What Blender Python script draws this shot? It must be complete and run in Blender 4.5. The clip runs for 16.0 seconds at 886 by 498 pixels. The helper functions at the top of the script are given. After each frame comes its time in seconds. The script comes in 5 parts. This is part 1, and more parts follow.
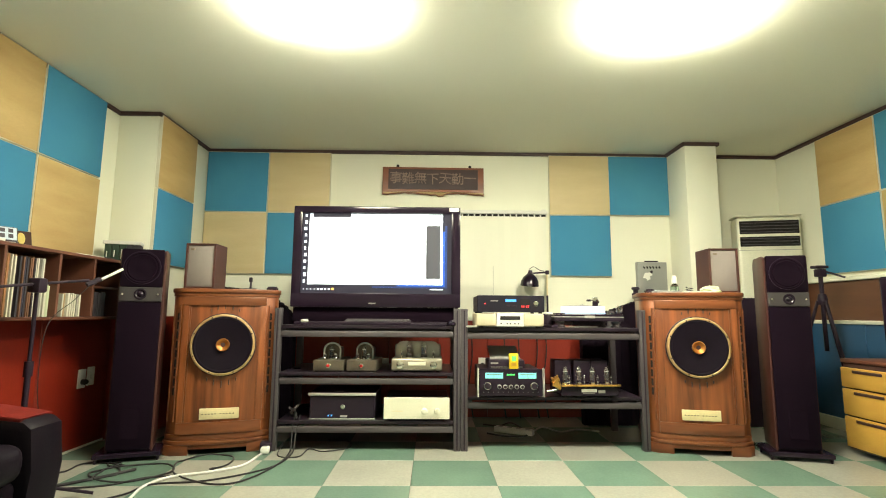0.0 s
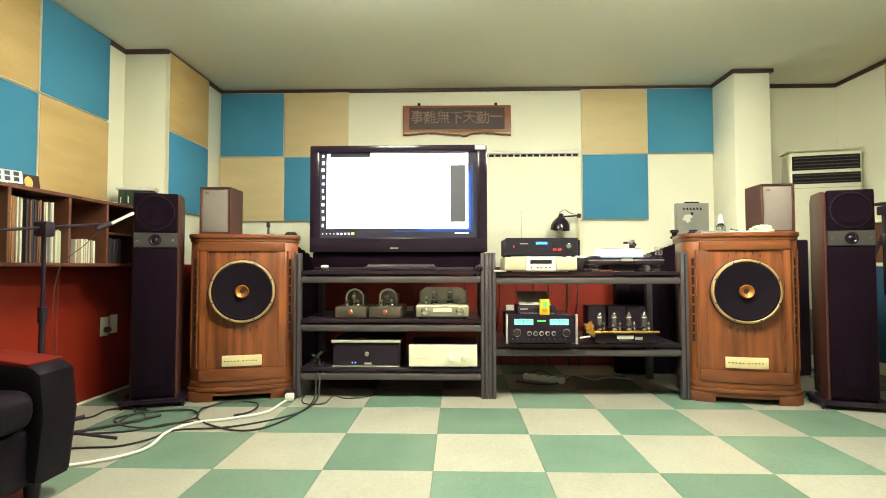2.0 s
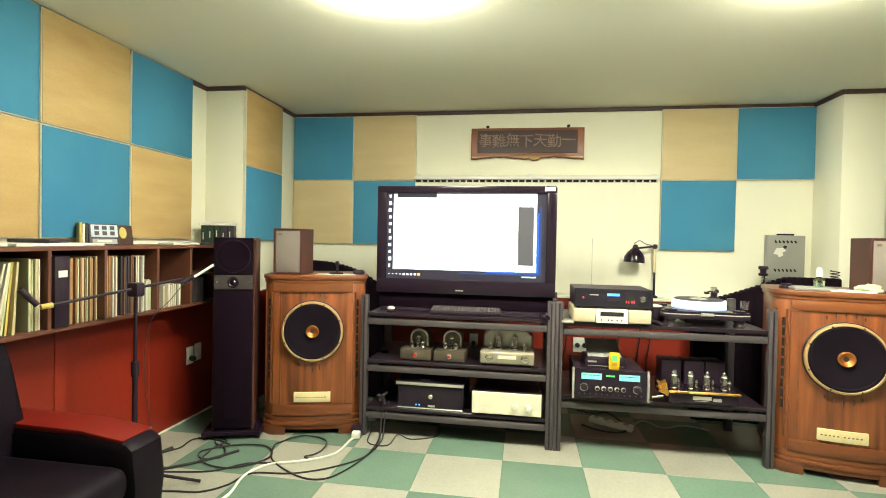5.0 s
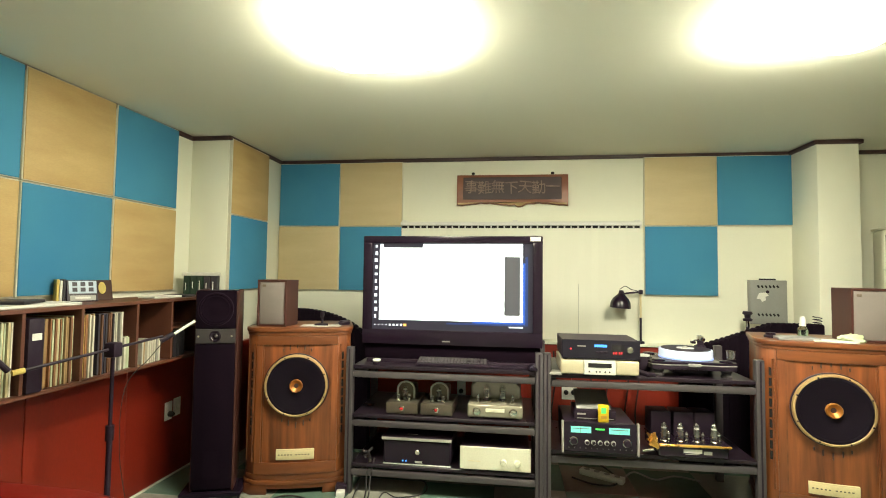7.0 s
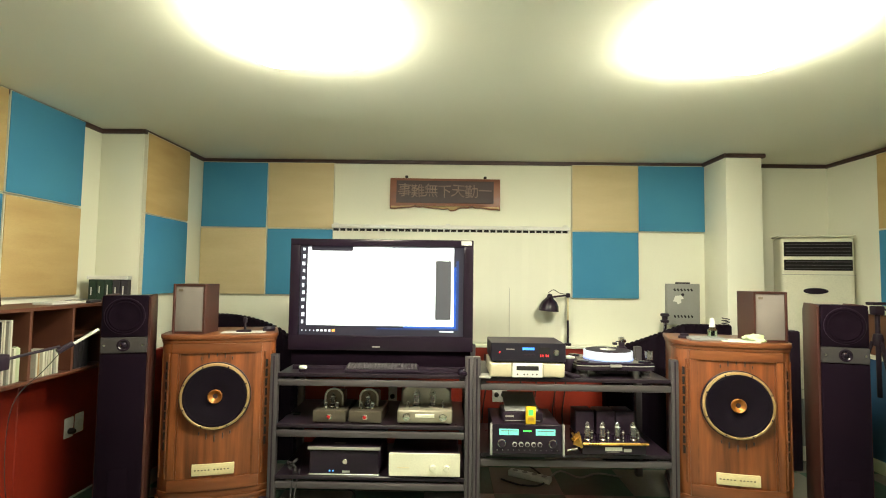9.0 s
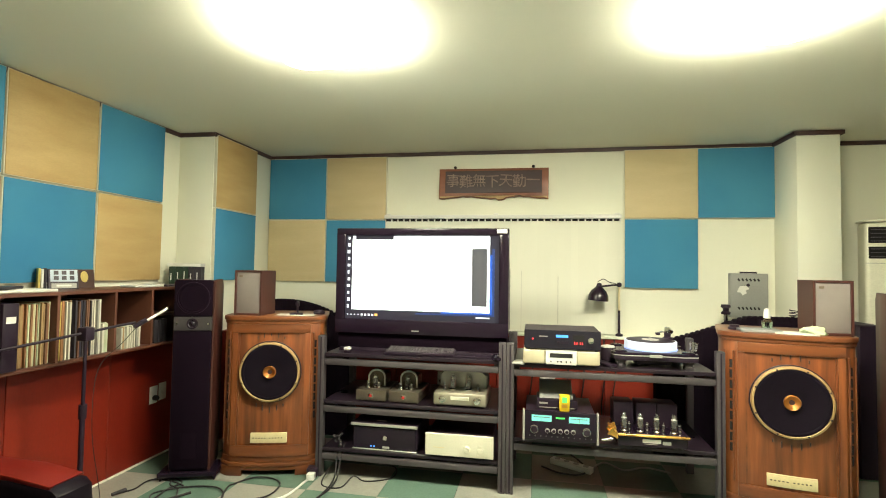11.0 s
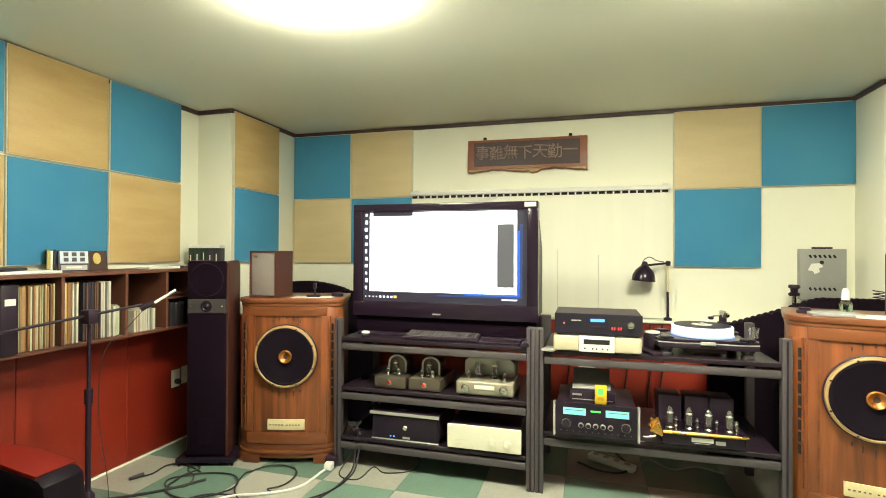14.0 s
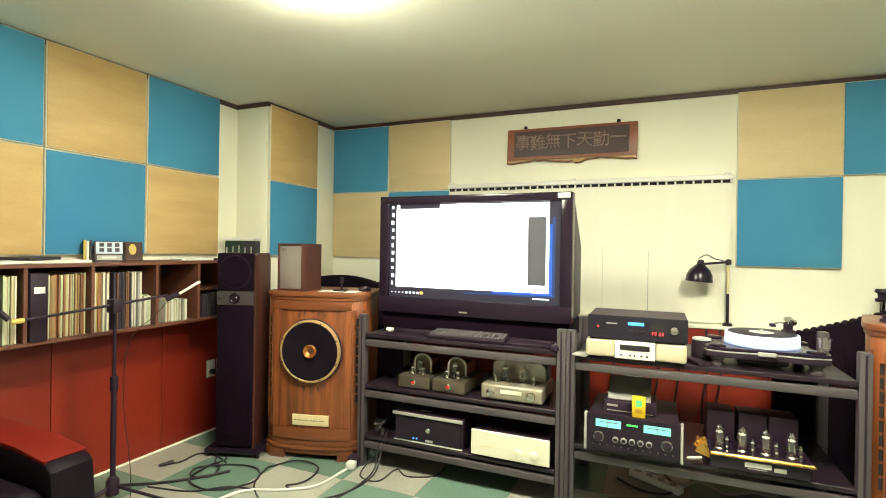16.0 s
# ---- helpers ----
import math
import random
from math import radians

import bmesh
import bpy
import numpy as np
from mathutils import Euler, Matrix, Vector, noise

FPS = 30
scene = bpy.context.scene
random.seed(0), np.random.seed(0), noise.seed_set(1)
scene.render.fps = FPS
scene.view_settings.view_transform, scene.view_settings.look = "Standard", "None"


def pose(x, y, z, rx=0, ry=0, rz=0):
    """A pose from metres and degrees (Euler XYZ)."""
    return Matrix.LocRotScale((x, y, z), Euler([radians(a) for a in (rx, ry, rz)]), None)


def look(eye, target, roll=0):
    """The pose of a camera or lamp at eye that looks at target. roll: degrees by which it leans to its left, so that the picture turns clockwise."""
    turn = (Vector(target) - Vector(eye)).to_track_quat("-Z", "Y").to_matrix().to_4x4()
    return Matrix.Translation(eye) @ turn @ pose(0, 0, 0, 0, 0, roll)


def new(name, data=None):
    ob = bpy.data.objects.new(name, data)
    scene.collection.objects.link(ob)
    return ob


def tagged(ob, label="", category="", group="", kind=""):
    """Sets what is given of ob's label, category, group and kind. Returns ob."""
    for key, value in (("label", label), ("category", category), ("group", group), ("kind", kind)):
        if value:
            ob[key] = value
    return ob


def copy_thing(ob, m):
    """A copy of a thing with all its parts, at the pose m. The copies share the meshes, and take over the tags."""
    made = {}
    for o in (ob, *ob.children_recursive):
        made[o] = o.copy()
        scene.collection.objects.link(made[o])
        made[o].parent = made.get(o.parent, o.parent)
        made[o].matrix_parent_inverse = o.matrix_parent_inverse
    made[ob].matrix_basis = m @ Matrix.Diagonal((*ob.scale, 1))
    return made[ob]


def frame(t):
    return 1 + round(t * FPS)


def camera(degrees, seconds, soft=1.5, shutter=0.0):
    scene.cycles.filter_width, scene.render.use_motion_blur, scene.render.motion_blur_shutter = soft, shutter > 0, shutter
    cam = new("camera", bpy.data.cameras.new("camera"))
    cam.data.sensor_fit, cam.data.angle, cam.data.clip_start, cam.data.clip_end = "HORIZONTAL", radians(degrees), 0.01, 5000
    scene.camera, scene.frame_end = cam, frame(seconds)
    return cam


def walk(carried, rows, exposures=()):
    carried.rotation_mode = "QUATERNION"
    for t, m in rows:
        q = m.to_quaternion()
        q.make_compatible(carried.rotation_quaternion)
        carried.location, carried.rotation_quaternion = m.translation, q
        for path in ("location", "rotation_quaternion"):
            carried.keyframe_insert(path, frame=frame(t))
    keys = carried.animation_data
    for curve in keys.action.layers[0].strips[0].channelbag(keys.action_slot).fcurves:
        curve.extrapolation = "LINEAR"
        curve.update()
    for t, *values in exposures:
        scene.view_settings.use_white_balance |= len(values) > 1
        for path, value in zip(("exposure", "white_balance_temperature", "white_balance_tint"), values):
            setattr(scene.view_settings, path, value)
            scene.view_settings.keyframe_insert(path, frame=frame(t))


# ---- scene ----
cam = camera(82.9, 16.0, soft=1.0)
PATH = [
    (0, (0.087, 0.13, 0.873), (0.127, 2.113, 1.13), 0.4),
    (0.5, (0.082, 0.168, 0.868), (0.108, 2.155, 1.097), 0.5),
    (1, (0.083, 0.212, 0.859), (0.097, 2.203, 1.044), 0.6),
    (1.5, (0.085, 0.275, 0.843), (0.068, 2.271, 0.964), 0.2),
    (2, (0.08, 0.337, 0.821), (0.025, 2.335, 0.891), -0.1),
    (2.5, (0.067, 0.402, 0.813), (-0.021, 2.4, 0.844), -0.3),
    (3, (0.054, 0.43, 0.92), (-0.07, 2.426, 0.883), -0.3),
    (3.5, (0.051, 0.425, 1.101), (-0.118, 2.416, 1.013), -0.1),
    (4, (0.067, 0.41, 1.19), (-0.158, 2.394, 1.073), 0.6),
    (4.5, (0.065, 0.389, 1.241), (-0.227, 2.364, 1.132), 0.9),
    (4.7, (0.072, 0.379, 1.25), (-0.245, 2.352, 1.169), 1.0),
    (6.8, (0.085, 0.38, 1.378), (-0.209, 2.356, 1.463), 1.0),
    (7, (0.08, 0.386, 1.38), (-0.189, 2.366, 1.476), 0.7),
    (7.5, (0.056, 0.401, 1.39), (-0.159, 2.386, 1.509), 0.3),
    (8, (0.042, 0.423, 1.372), (-0.127, 2.412, 1.49), 0.2),
    (8.5, (0.046, 0.426, 1.367), (-0.03, 2.421, 1.486), 0.5),
    (8.7, (0.072, 0.425, 1.388), (0.051, 2.422, 1.503), 0.8),
    (10.8, (0.396, 0.373, 1.358), (0.11, 2.351, 1.452), 0.7),
    (11, (0.439, 0.371, 1.354), (0.08, 2.337, 1.433), 0.9),
    (11.5, (0.482, 0.384, 1.349), (0.004, 2.325, 1.401), 0.5),
    (12, (0.505, 0.398, 1.33), (-0.004, 2.332, 1.384), 0.5),
    (12.5, (0.515, 0.412, 1.32), (0.041, 2.355, 1.359), 0.5),
    (13, (0.509, 0.474, 1.318), (0.035, 2.417, 1.34), 0.7),
    (13.5, (0.538, 0.593, 1.307), (0.025, 2.526, 1.326), 0.7),
    (14, (0.548, 0.677, 1.323), (-0.003, 2.6, 1.334), 0.3),
    (14.5, (0.584, 0.719, 1.31), (0.002, 2.632, 1.316), 0.3),
    (15, (0.628, 0.769, 1.311), (0.004, 2.669, 1.312), 0.2),
    (15.5, (0.681, 0.858, 1.314), (-0.029, 2.728, 1.306), 0.4),
    (16, (0.698, 0.908, 1.309), (-0.092, 2.745, 1.306), 0.9),
]
walk(cam, [(t, look(eye, target, roll)) for t, eye, target, roll in PATH],
     exposures=((0.0, 0.30), (1.5, 0.43), (4.5, 0.42), (7.0, 0.08), (8.7, 0.08), (11.0, 0.12), (13.0, 0.23), (16.0, 0.35)))

# ---- world and exposure ----
world = bpy.data.worlds.new("world")
scene.world = world
world.use_nodes = True
world.node_tree.nodes["Background"].inputs[0].default_value = (0.02, 0.02, 0.02, 1)
world.node_tree.nodes["Background"].inputs[1].default_value = 0.1
LAMP_STRENGTH, LAMP_COLOUR = 94.0, (0.98, 0.95, 0.735)

# ---- room numbers ----
# SOUTH is not known: brought close for more bounced light
WEST, EAST, NORTH, SOUTH, CEIL = -2.30, 3.33, 4.68, -1.3, 2.38
BLOCK_X, BLOCK_Y = -2.0, 3.83
PILLAR = (2.28, 2.56, 4.33)


# ---- materials ----
def mat(name, colour, second=None, scale=6.0, rough=0.5, metal=0.0, bump=0.0, fine=120.0, stretch=(1, 1, 1),
        vary=0.0, contrast=0.5, coat=0.0, spec=0.5, grain=0.25):
    """A surface with two sizes of variation, bump and, for repeated pieces, a shift of tone from piece to piece."""
    m = bpy.data.materials.new(name)
    m.use_nodes = True
    nt = m.node_tree
    b = nt.nodes["Principled BSDF"]
    n, ln = nt.nodes.new, nt.links.new
    second = second or tuple(c * 0.82 for c in colour)
    tc, mp = n("ShaderNodeTexCoord"), n("ShaderNodeMapping")
    mp.inputs["Scale"].default_value = stretch
    info = n("ShaderNodeObjectInfo")
    add = n("ShaderNodeVectorMath")
    add.operation = "ADD"
    sc = n("ShaderNodeVectorMath")
    sc.operation = "SCALE"
    sc.inputs[0].default_value = (7.3, 3.1, 5.7)
    ln(info.outputs["Random"], sc.inputs["Scale"])
    ln(tc.outputs["Object"], mp.inputs["Vector"])
    ln(mp.outputs[0], add.inputs[0])
    ln(sc.outputs[0], add.inputs[1])
    big, small = n("ShaderNodeTexNoise"), n("ShaderNodeTexNoise")
    big.inputs["Scale"].default_value, big.inputs["Detail"].default_value = scale, 5
    small.inputs["Scale"].default_value, small.inputs["Detail"].default_value = fine, 3
    ln(add.outputs[0], big.inputs["Vector"])
    ln(add.outputs[0], small.inputs["Vector"])
    ramp = n("ShaderNodeValToRGB")
    ramp.color_ramp.elements[0].position, ramp.color_ramp.elements[1].position = 0.5 - contrast / 2, 0.5 + contrast / 2
    ramp.color_ramp.elements[0].color, ramp.color_ramp.elements[1].color = (*second, 1), (*colour, 1)
    ln(big.outputs[0], ramp.inputs[0])
    mix = n("ShaderNodeMix")
    mix.data_type, mix.blend_type = "RGBA", "MULTIPLY"
    mix.inputs[0].default_value = grain
    ln(ramp.outputs[0], mix.inputs[6])
    ln(small.outputs[0], mix.inputs[7])
    out = mix.outputs[2]
    if vary:
        hsv, rng = n("ShaderNodeHueSaturation"), n("ShaderNodeMapRange")
        rng.inputs[3].default_value, rng.inputs[4].default_value = 1 - vary, 1 + vary
        ln(info.outputs["Random"], rng.inputs[0])
        ln(rng.outputs[0], hsv.inputs["Value"])
        ln(out, hsv.inputs["Color"])
        out = hsv.outputs[0]
    ln(out, b.inputs["Base Color"])
    rr = n("ShaderNodeMapRange")
    rr.inputs[3].default_value, rr.inputs[4].default_value = max(0.03, rough - 0.08), min(1, rough + 0.08)
    ln(big.outputs[0], rr.inputs[0])
    ln(rr.outputs[0], b.inputs["Roughness"])
    b.inputs["Metallic"].default_value = metal
    b.inputs["Specular IOR Level"].default_value = spec
    b.inputs["Coat Weight"].default_value = coat
    if bump:
        bp = n("ShaderNodeBump")
        bp.inputs["Strength"].default_value, bp.inputs["Distance"].default_value = bump, 0.002
        ln(small.outputs[0], bp.inputs["Height"])
        ln(bp.outputs[0], b.inputs["Normal"])
    return m


def glow(name, colour, strength):
    m = bpy.data.materials.new(name)
    m.use_nodes = True
    b = m.node_tree.nodes["Principled BSDF"]
    b.inputs["Base Color"].default_value = (*[c * 0.5 for c in colour], 1)
    b.inputs["Emission Color"].default_value = (*colour, 1)
    b.inputs["Emission Strength"].default_value = strength
    b.inputs["Roughness"].default_value = 0.3
    return m


def clear(name, colour, rough=0.02):
    m = bpy.data.materials.new(name)
    m.use_nodes = True
    b = m.node_tree.nodes["Principled BSDF"]
    b.inputs["Base Color"].default_value = (*colour, 1)
    b.inputs["Transmission Weight"].default_value = 1
    b.inputs["Roughness"].default_value = rough
    b.inputs["IOR"].default_value = 1.45
    return m


M_WALL = mat("wall_paint", (0.85, 0.845, 0.70), (0.80, 0.795, 0.655), 1.3, 0.7, bump=0.08, fine=260, grain=0.15)
M_CEIL = mat("ceiling_paper", (0.90, 0.885, 0.75), (0.87, 0.855, 0.72), 1.1, 0.75, bump=0.12, fine=300)
M_TRIM = mat("dark_brown_trim", (0.075, 0.035, 0.03), (0.045, 0.02, 0.02), 5, 0.45, stretch=(1, 1, 8))
M_GREEN = mat("green_vinyl", (0.165, 0.256, 0.20), (0.13, 0.207, 0.162), 3.0, 0.22, vary=0.10, fine=70, bump=0.03, contrast=0.7)
M_CREAM = mat("cream_vinyl", (0.385, 0.38, 0.325), (0.33, 0.325, 0.278), 3.0, 0.22, vary=0.07, fine=70, bump=0.03, contrast=0.7)
M_GROUT = mat("dark_joint", (0.09, 0.09, 0.07), rough=0.9)
M_RED = mat("red_board", (0.26, 0.020, 0.007), (0.20, 0.015, 0.006), 2.2, 0.45, vary=0.08, bump=0.05, stretch=(1, 1, 0.35))
M_BLUELOW = mat("blue_board", (0.03, 0.11, 0.24), (0.022, 0.085, 0.19), 2.5, 0.55)
M_BROWNLOW = mat("brown_board", (0.17, 0.07, 0.035), (0.11, 0.045, 0.025), 3.0, 0.5, stretch=(1, 0.3, 6))
M_FELT = mat("blue_felt", (0.085, 0.31, 0.48), (0.055, 0.24, 0.44), 1.6, 0.95, vary=0.10, bump=0.6, fine=420, spec=0.15)
M_PLY = mat("beige_wood_panel", (0.66, 0.475, 0.215), (0.52, 0.345, 0.135), 2.2, 0.6, vary=0.06, stretch=(1, 1, 5), bump=0.08, fine=90, contrast=0.55)
M_PLYPALE = mat("pale_beige_wood_panel", (0.71, 0.58, 0.345), (0.62, 0.49, 0.27), 2.2, 0.6, vary=0.05, stretch=(1, 1, 5), bump=0.08, fine=90, contrast=0.55)
M_EDGE = mat("panel_edge", (0.80, 0.76, 0.60), rough=0.7)
M_TEAK = mat("oiled_walnut", (0.315, 0.094, 0.027), (0.125, 0.034, 0.012), 6.5, 0.36, stretch=(4.0, 3.0, 0.28), bump=0.08, fine=60, vary=0.05, contrast=0.36, coat=0.12)
M_TEAKL = mat("light_walnut_moulding", (0.235, 0.072, 0.022), (0.12, 0.034, 0.012), 9.0, 0.36, stretch=(0.25, 1.5, 1.8), bump=0.06, fine=60, contrast=0.4, coat=0.12)
M_VENEER = mat("red_brown_veneer", (0.085, 0.024, 0.016), (0.05, 0.014, 0.011), 6, 0.45, stretch=(1.5, 1.5, 0.2), bump=0.05)
M_SHELF = mat("shelf_laminate", (0.145, 0.05, 0.027), (0.095, 0.031, 0.018), 4, 0.5, stretch=(1.5, 0.3, 1.5), bump=0.05)
M_BLACK = mat("black_satin", (0.025, 0.014, 0.026), (0.018, 0.010, 0.020), 5, 0.45, spec=0.25)
M_GLOSS = mat("black_gloss", (0.018, 0.010, 0.021), (0.014, 0.008, 0.016), 4, 0.18, spec=0.3)
M_CLOTH = mat("black_grille_cloth", (0.010, 0.0045, 0.010), (0.007, 0.003, 0.008), 5, 0.9, bump=0.4, fine=600, spec=0.06)
M_CONE = mat("black_paper_cone", (0.009, 0.005, 0.011), (0.006, 0.0035, 0.008), 9, 0.6, bump=0.2, fine=200, spec=0.12)
M_RING = mat("cream_gold_ring", (0.52, 0.35, 0.16), (0.43, 0.28, 0.12), 8, 0.42, metal=0.2)
M_GOLD = mat("gold_metal", (0.80, 0.47, 0.12), (0.62, 0.33, 0.07), 8, 0.28, metal=0.9)
M_HORN = mat("bronze_horn", (0.48, 0.19, 0.03), (0.28, 0.09, 0.018), 10, 0.4, metal=0.5)
M_PLAYER = mat("pale_champagne", (0.64, 0.57, 0.40), (0.59, 0.52, 0.36), 6, 0.42, metal=0.15, stretch=(0.2, 1, 5))
M_PLATE = mat("pale_brass_plate", (0.86, 0.74, 0.44), (0.78, 0.65, 0.36), 8, 0.4, metal=0.2)
M_GREY = mat("grey_painted_steel", (0.078, 0.067, 0.072), (0.058, 0.049, 0.054), 5, 0.45, bump=0.1, fine=300)
M_SHELFB = mat("black_shelf_board", (0.020, 0.012, 0.020), (0.015, 0.009, 0.015), 5, 0.3, spec=0.3)
M_SILVER = mat("brushed_aluminium", (0.62, 0.60, 0.56), (0.52, 0.50, 0.47), 6, 0.35, metal=0.5, stretch=(0.2, 1, 6))
M_CHROME = mat("chrome", (0.8, 0.78, 0.74), (0.7, 0.68, 0.65), 6, 0.12, metal=1.0)
M_CHAMP = mat("champagne_front", (0.43, 0.39, 0.30), (0.36, 0.325, 0.25), 5, 0.36, metal=0.55, stretch=(0.2, 1, 5))
M_IVORY = mat("ivory_front", (0.82, 0.80, 0.64), (0.77, 0.74, 0.58), 5, 0.45, metal=0.1)
M_WHITE = mat("white_plastic", (0.80, 0.79, 0.74), (0.74, 0.73, 0.68), 6, 0.4)
M_PAPER = mat("white_paper", (0.78, 0.77, 0.72), (0.70, 0.69, 0.63), 8, 0.8, vary=0.05)
M_GREYBOX = mat("grey_enamel", (0.33, 0.33, 0.31), (0.28, 0.28, 0.265), 5, 0.45, bump=0.05)
M_GREYCLOTH = mat("grey_grille_cloth", (0.25, 0.215, 0.195), (0.21, 0.18, 0.165), 6, 0.9, bump=0.4, fine=500)
M_LEATHER = mat("black_leather", (0.008, 0.0045, 0.009), (0.006, 0.0035, 0.007), 7, 0.5, bump=0.3, fine=160, spec=0.13)
M_REDLEATHER = mat("red_leather", (0.20, 0.012, 0.007), (0.14, 0.008, 0.005), 7, 0.4, bump=0.3, fine=160)
M_RUBBER = mat("black_rubber", (0.014, 0.011, 0.013), rough=0.6)
M_FOAM = mat("black_foam", (0.012, 0.007, 0.013), rough=0.95, bump=0.6, fine=120, spec=0.05)
M_STEELTAN = mat("tan_grey_metal", (0.165, 0.135, 0.105), (0.13, 0.105, 0.08), 6, 0.36, metal=0.6)
M_JEWEL = mat("red_jewel", (0.62, 0.03, 0.03), (0.5, 0.02, 0.02), 9, 0.2)
M_BLIND = mat("cream_blind_fabric", (0.80, 0.79, 0.67), (0.78, 0.77, 0.65), 3, 0.8, vary=0.015, bump=0.08, fine=500, grain=0.08)
M_PLAQUE = mat("dark_carved_wood", (0.055, 0.022, 0.022), (0.03, 0.012, 0.014), 9, 0.5, stretch=(0.3, 1, 2), bump=0.3)
M_PFRAME = mat("reddish_wood", (0.30, 0.10, 0.045), (0.19, 0.055, 0.026), 7, 0.4, stretch=(0.25, 1, 2), bump=0.1)
M_CARVE = mat("worn_carving", (0.34, 0.23, 0.18), (0.15, 0.09, 0.075), 14, 0.6)
M_OAK = mat("yellow_oak", (0.62, 0.36, 0.07), (0.52, 0.28, 0.05), 4, 0.4, stretch=(0.3, 1, 3), bump=0.05)
M_TUBE = bpy.data.materials.new("tube_glass")
M_TUBE.use_nodes = True
tn = M_TUBE.node_tree
tg, tt, tm = tn.nodes.new("ShaderNodeBsdfGlossy"), tn.nodes.new("ShaderNodeBsdfTransparent"), tn.nodes.new("ShaderNodeMixShader")
tg.inputs["Roughness"].default_value, tg.inputs["Color"].default_value = 0.06, (0.95, 0.93, 0.88, 1)
tm.inputs[0].default_value = 0.14
tn.links.new(tt.outputs[0], tm.inputs[1])
tn.links.new(tg.outputs[0], tm.inputs[2])
tn.links.new(tm.outputs[0], tn.nodes["Material Output"].inputs[0])
M_BOTTLE = clear("green_glass", (0.55, 0.75, 0.62), 0.05)
M_DARKSLOT = mat("dark_opening", (0.01, 0.007, 0.008), rough=0.9)
M_MARK = mat("grey_print", (0.42, 0.40, 0.36), rough=0.6)
M_DMARK = mat("dark_print", (0.16, 0.12, 0.08), rough=0.6)
# like lamps, strengths set apart only to balance brightness from left to right
G_LAMP = glow("lamp_diffuser", LAMP_COLOUR, LAMP_STRENGTH * 0.86)
G_LAMP_BRIGHT = glow("brighter_lamp_diffuser", LAMP_COLOUR, LAMP_STRENGTH * 1.16)
G_WINDOW = glow("lit_white_window", (0.90, 0.98, 0.95), 2.4)
G_DESK = glow("lit_desktop", (0.04, 0.036, 0.06), 0.3)
G_BLUE = glow("lit_blue_edge", (0.03, 0.12, 0.62), 0.55)
G_NAVY = glow("lit_navy_edge", (0.03, 0.06, 0.22), 0.45)
G_PANEL = glow("lit_grey_panel", (0.10, 0.10, 0.11), 0.6)
G_ICON = glow("lit_icons", (0.75, 0.80, 0.85), 1.2)
G_ORANGE = glow("lit_orange_icon", (1.0, 0.5, 0.12), 1.0)
G_METER = glow("lit_teal_meter", (0.22, 0.75, 0.62), 0.75)
G_DISP = glow("lit_blue_display", (0.08, 0.35, 1.0), 1.3)
G_RED = glow("lit_red_digits", (1.0, 0.04, 0.05), 1.4)
G_GREEN = glow("lit_green", (0.1, 1.0, 0.15), 0.9)
G_YELLOW = mat("yellow_plastic", (0.85, 0.58, 0.02), (0.8, 0.52, 0.02), 8, 0.4)
G_PLATTER = glow("lit_white_platter", (0.82, 0.90, 1.0), 0.55)
G_PLATBLUE = glow("lit_blue_rim", (0.35, 0.5, 1.0), 0.8)


# ---- mesh helpers ----
def merge(bm, other, m=None):
    me = bpy.data.meshes.new("tmp")
    if m is not None:
        bmesh.ops.transform(other, matrix=m, verts=other.verts)
    other.to_mesh(me)
    other.free()
    bm.from_mesh(me)
    bpy.data.meshes.remove(me)
    return bm


def box(bm, x0, x1, y0, y1, z0, z1, bevel=0.0, seg=2, m=None):
    t = bmesh.new()
    bmesh.ops.create_cube(t, size=1)
    for v in t.verts:
        v.co = Vector(((x0 + x1) / 2 + v.co.x * (x1 - x0), (y0 + y1) / 2 + v.co.y * (y1 - y0), (z0 + z1) / 2 + v.co.z * (z1 - z0)))
    if bevel:
        bmesh.ops.bevel(t, geom=t.edges[:], offset=bevel, segments=seg, affect="EDGES", profile=0.5)
    return merge(bm, t, m)


def cyl(bm, a, b, r0, r1=None, n=16):
    a, b = Vector(a), Vector(b)
    t = bmesh.new()
    bmesh.ops.create_cone(t, cap_ends=True, segments=n, radius1=r0, radius2=r0 if r1 is None else r1, depth=(b - a).length)
    return merge(bm, t, Matrix.Translation((a + b) / 2) @ (b - a).to_track_quat("Z", "Y").to_matrix().to_4x4())


def lathe(bm, profile, m=None, n=28):
    """Turns (radius, height) pairs round the z axis."""
    t = bmesh.new()
    rings = []
    for r, z in profile:
        if r < 1e-5:
            rings.append([t.verts.new((0, 0, z))])
        else:
            rings.append([t.verts.new((r * math.cos(a * math.tau / n), r * math.sin(a * math.tau / n), z)) for a in range(n)])
    for p, q in zip(rings, rings[1:]):
        for i in range(n):
            j = (i + 1) % n
            if len(p) == 1 and len(q) > 1:
                t.faces.new((p[0], q[j], q[i]))
            elif len(q) == 1 and len(p) > 1:
                t.faces.new((p[i], p[j], q[0]))
            elif len(p) > 1:
                t.faces.new((p[i], p[j], q[j], q[i]))
    bmesh.ops.recalc_face_normals(t, faces=t.faces[:])
    return merge(bm, t, m)


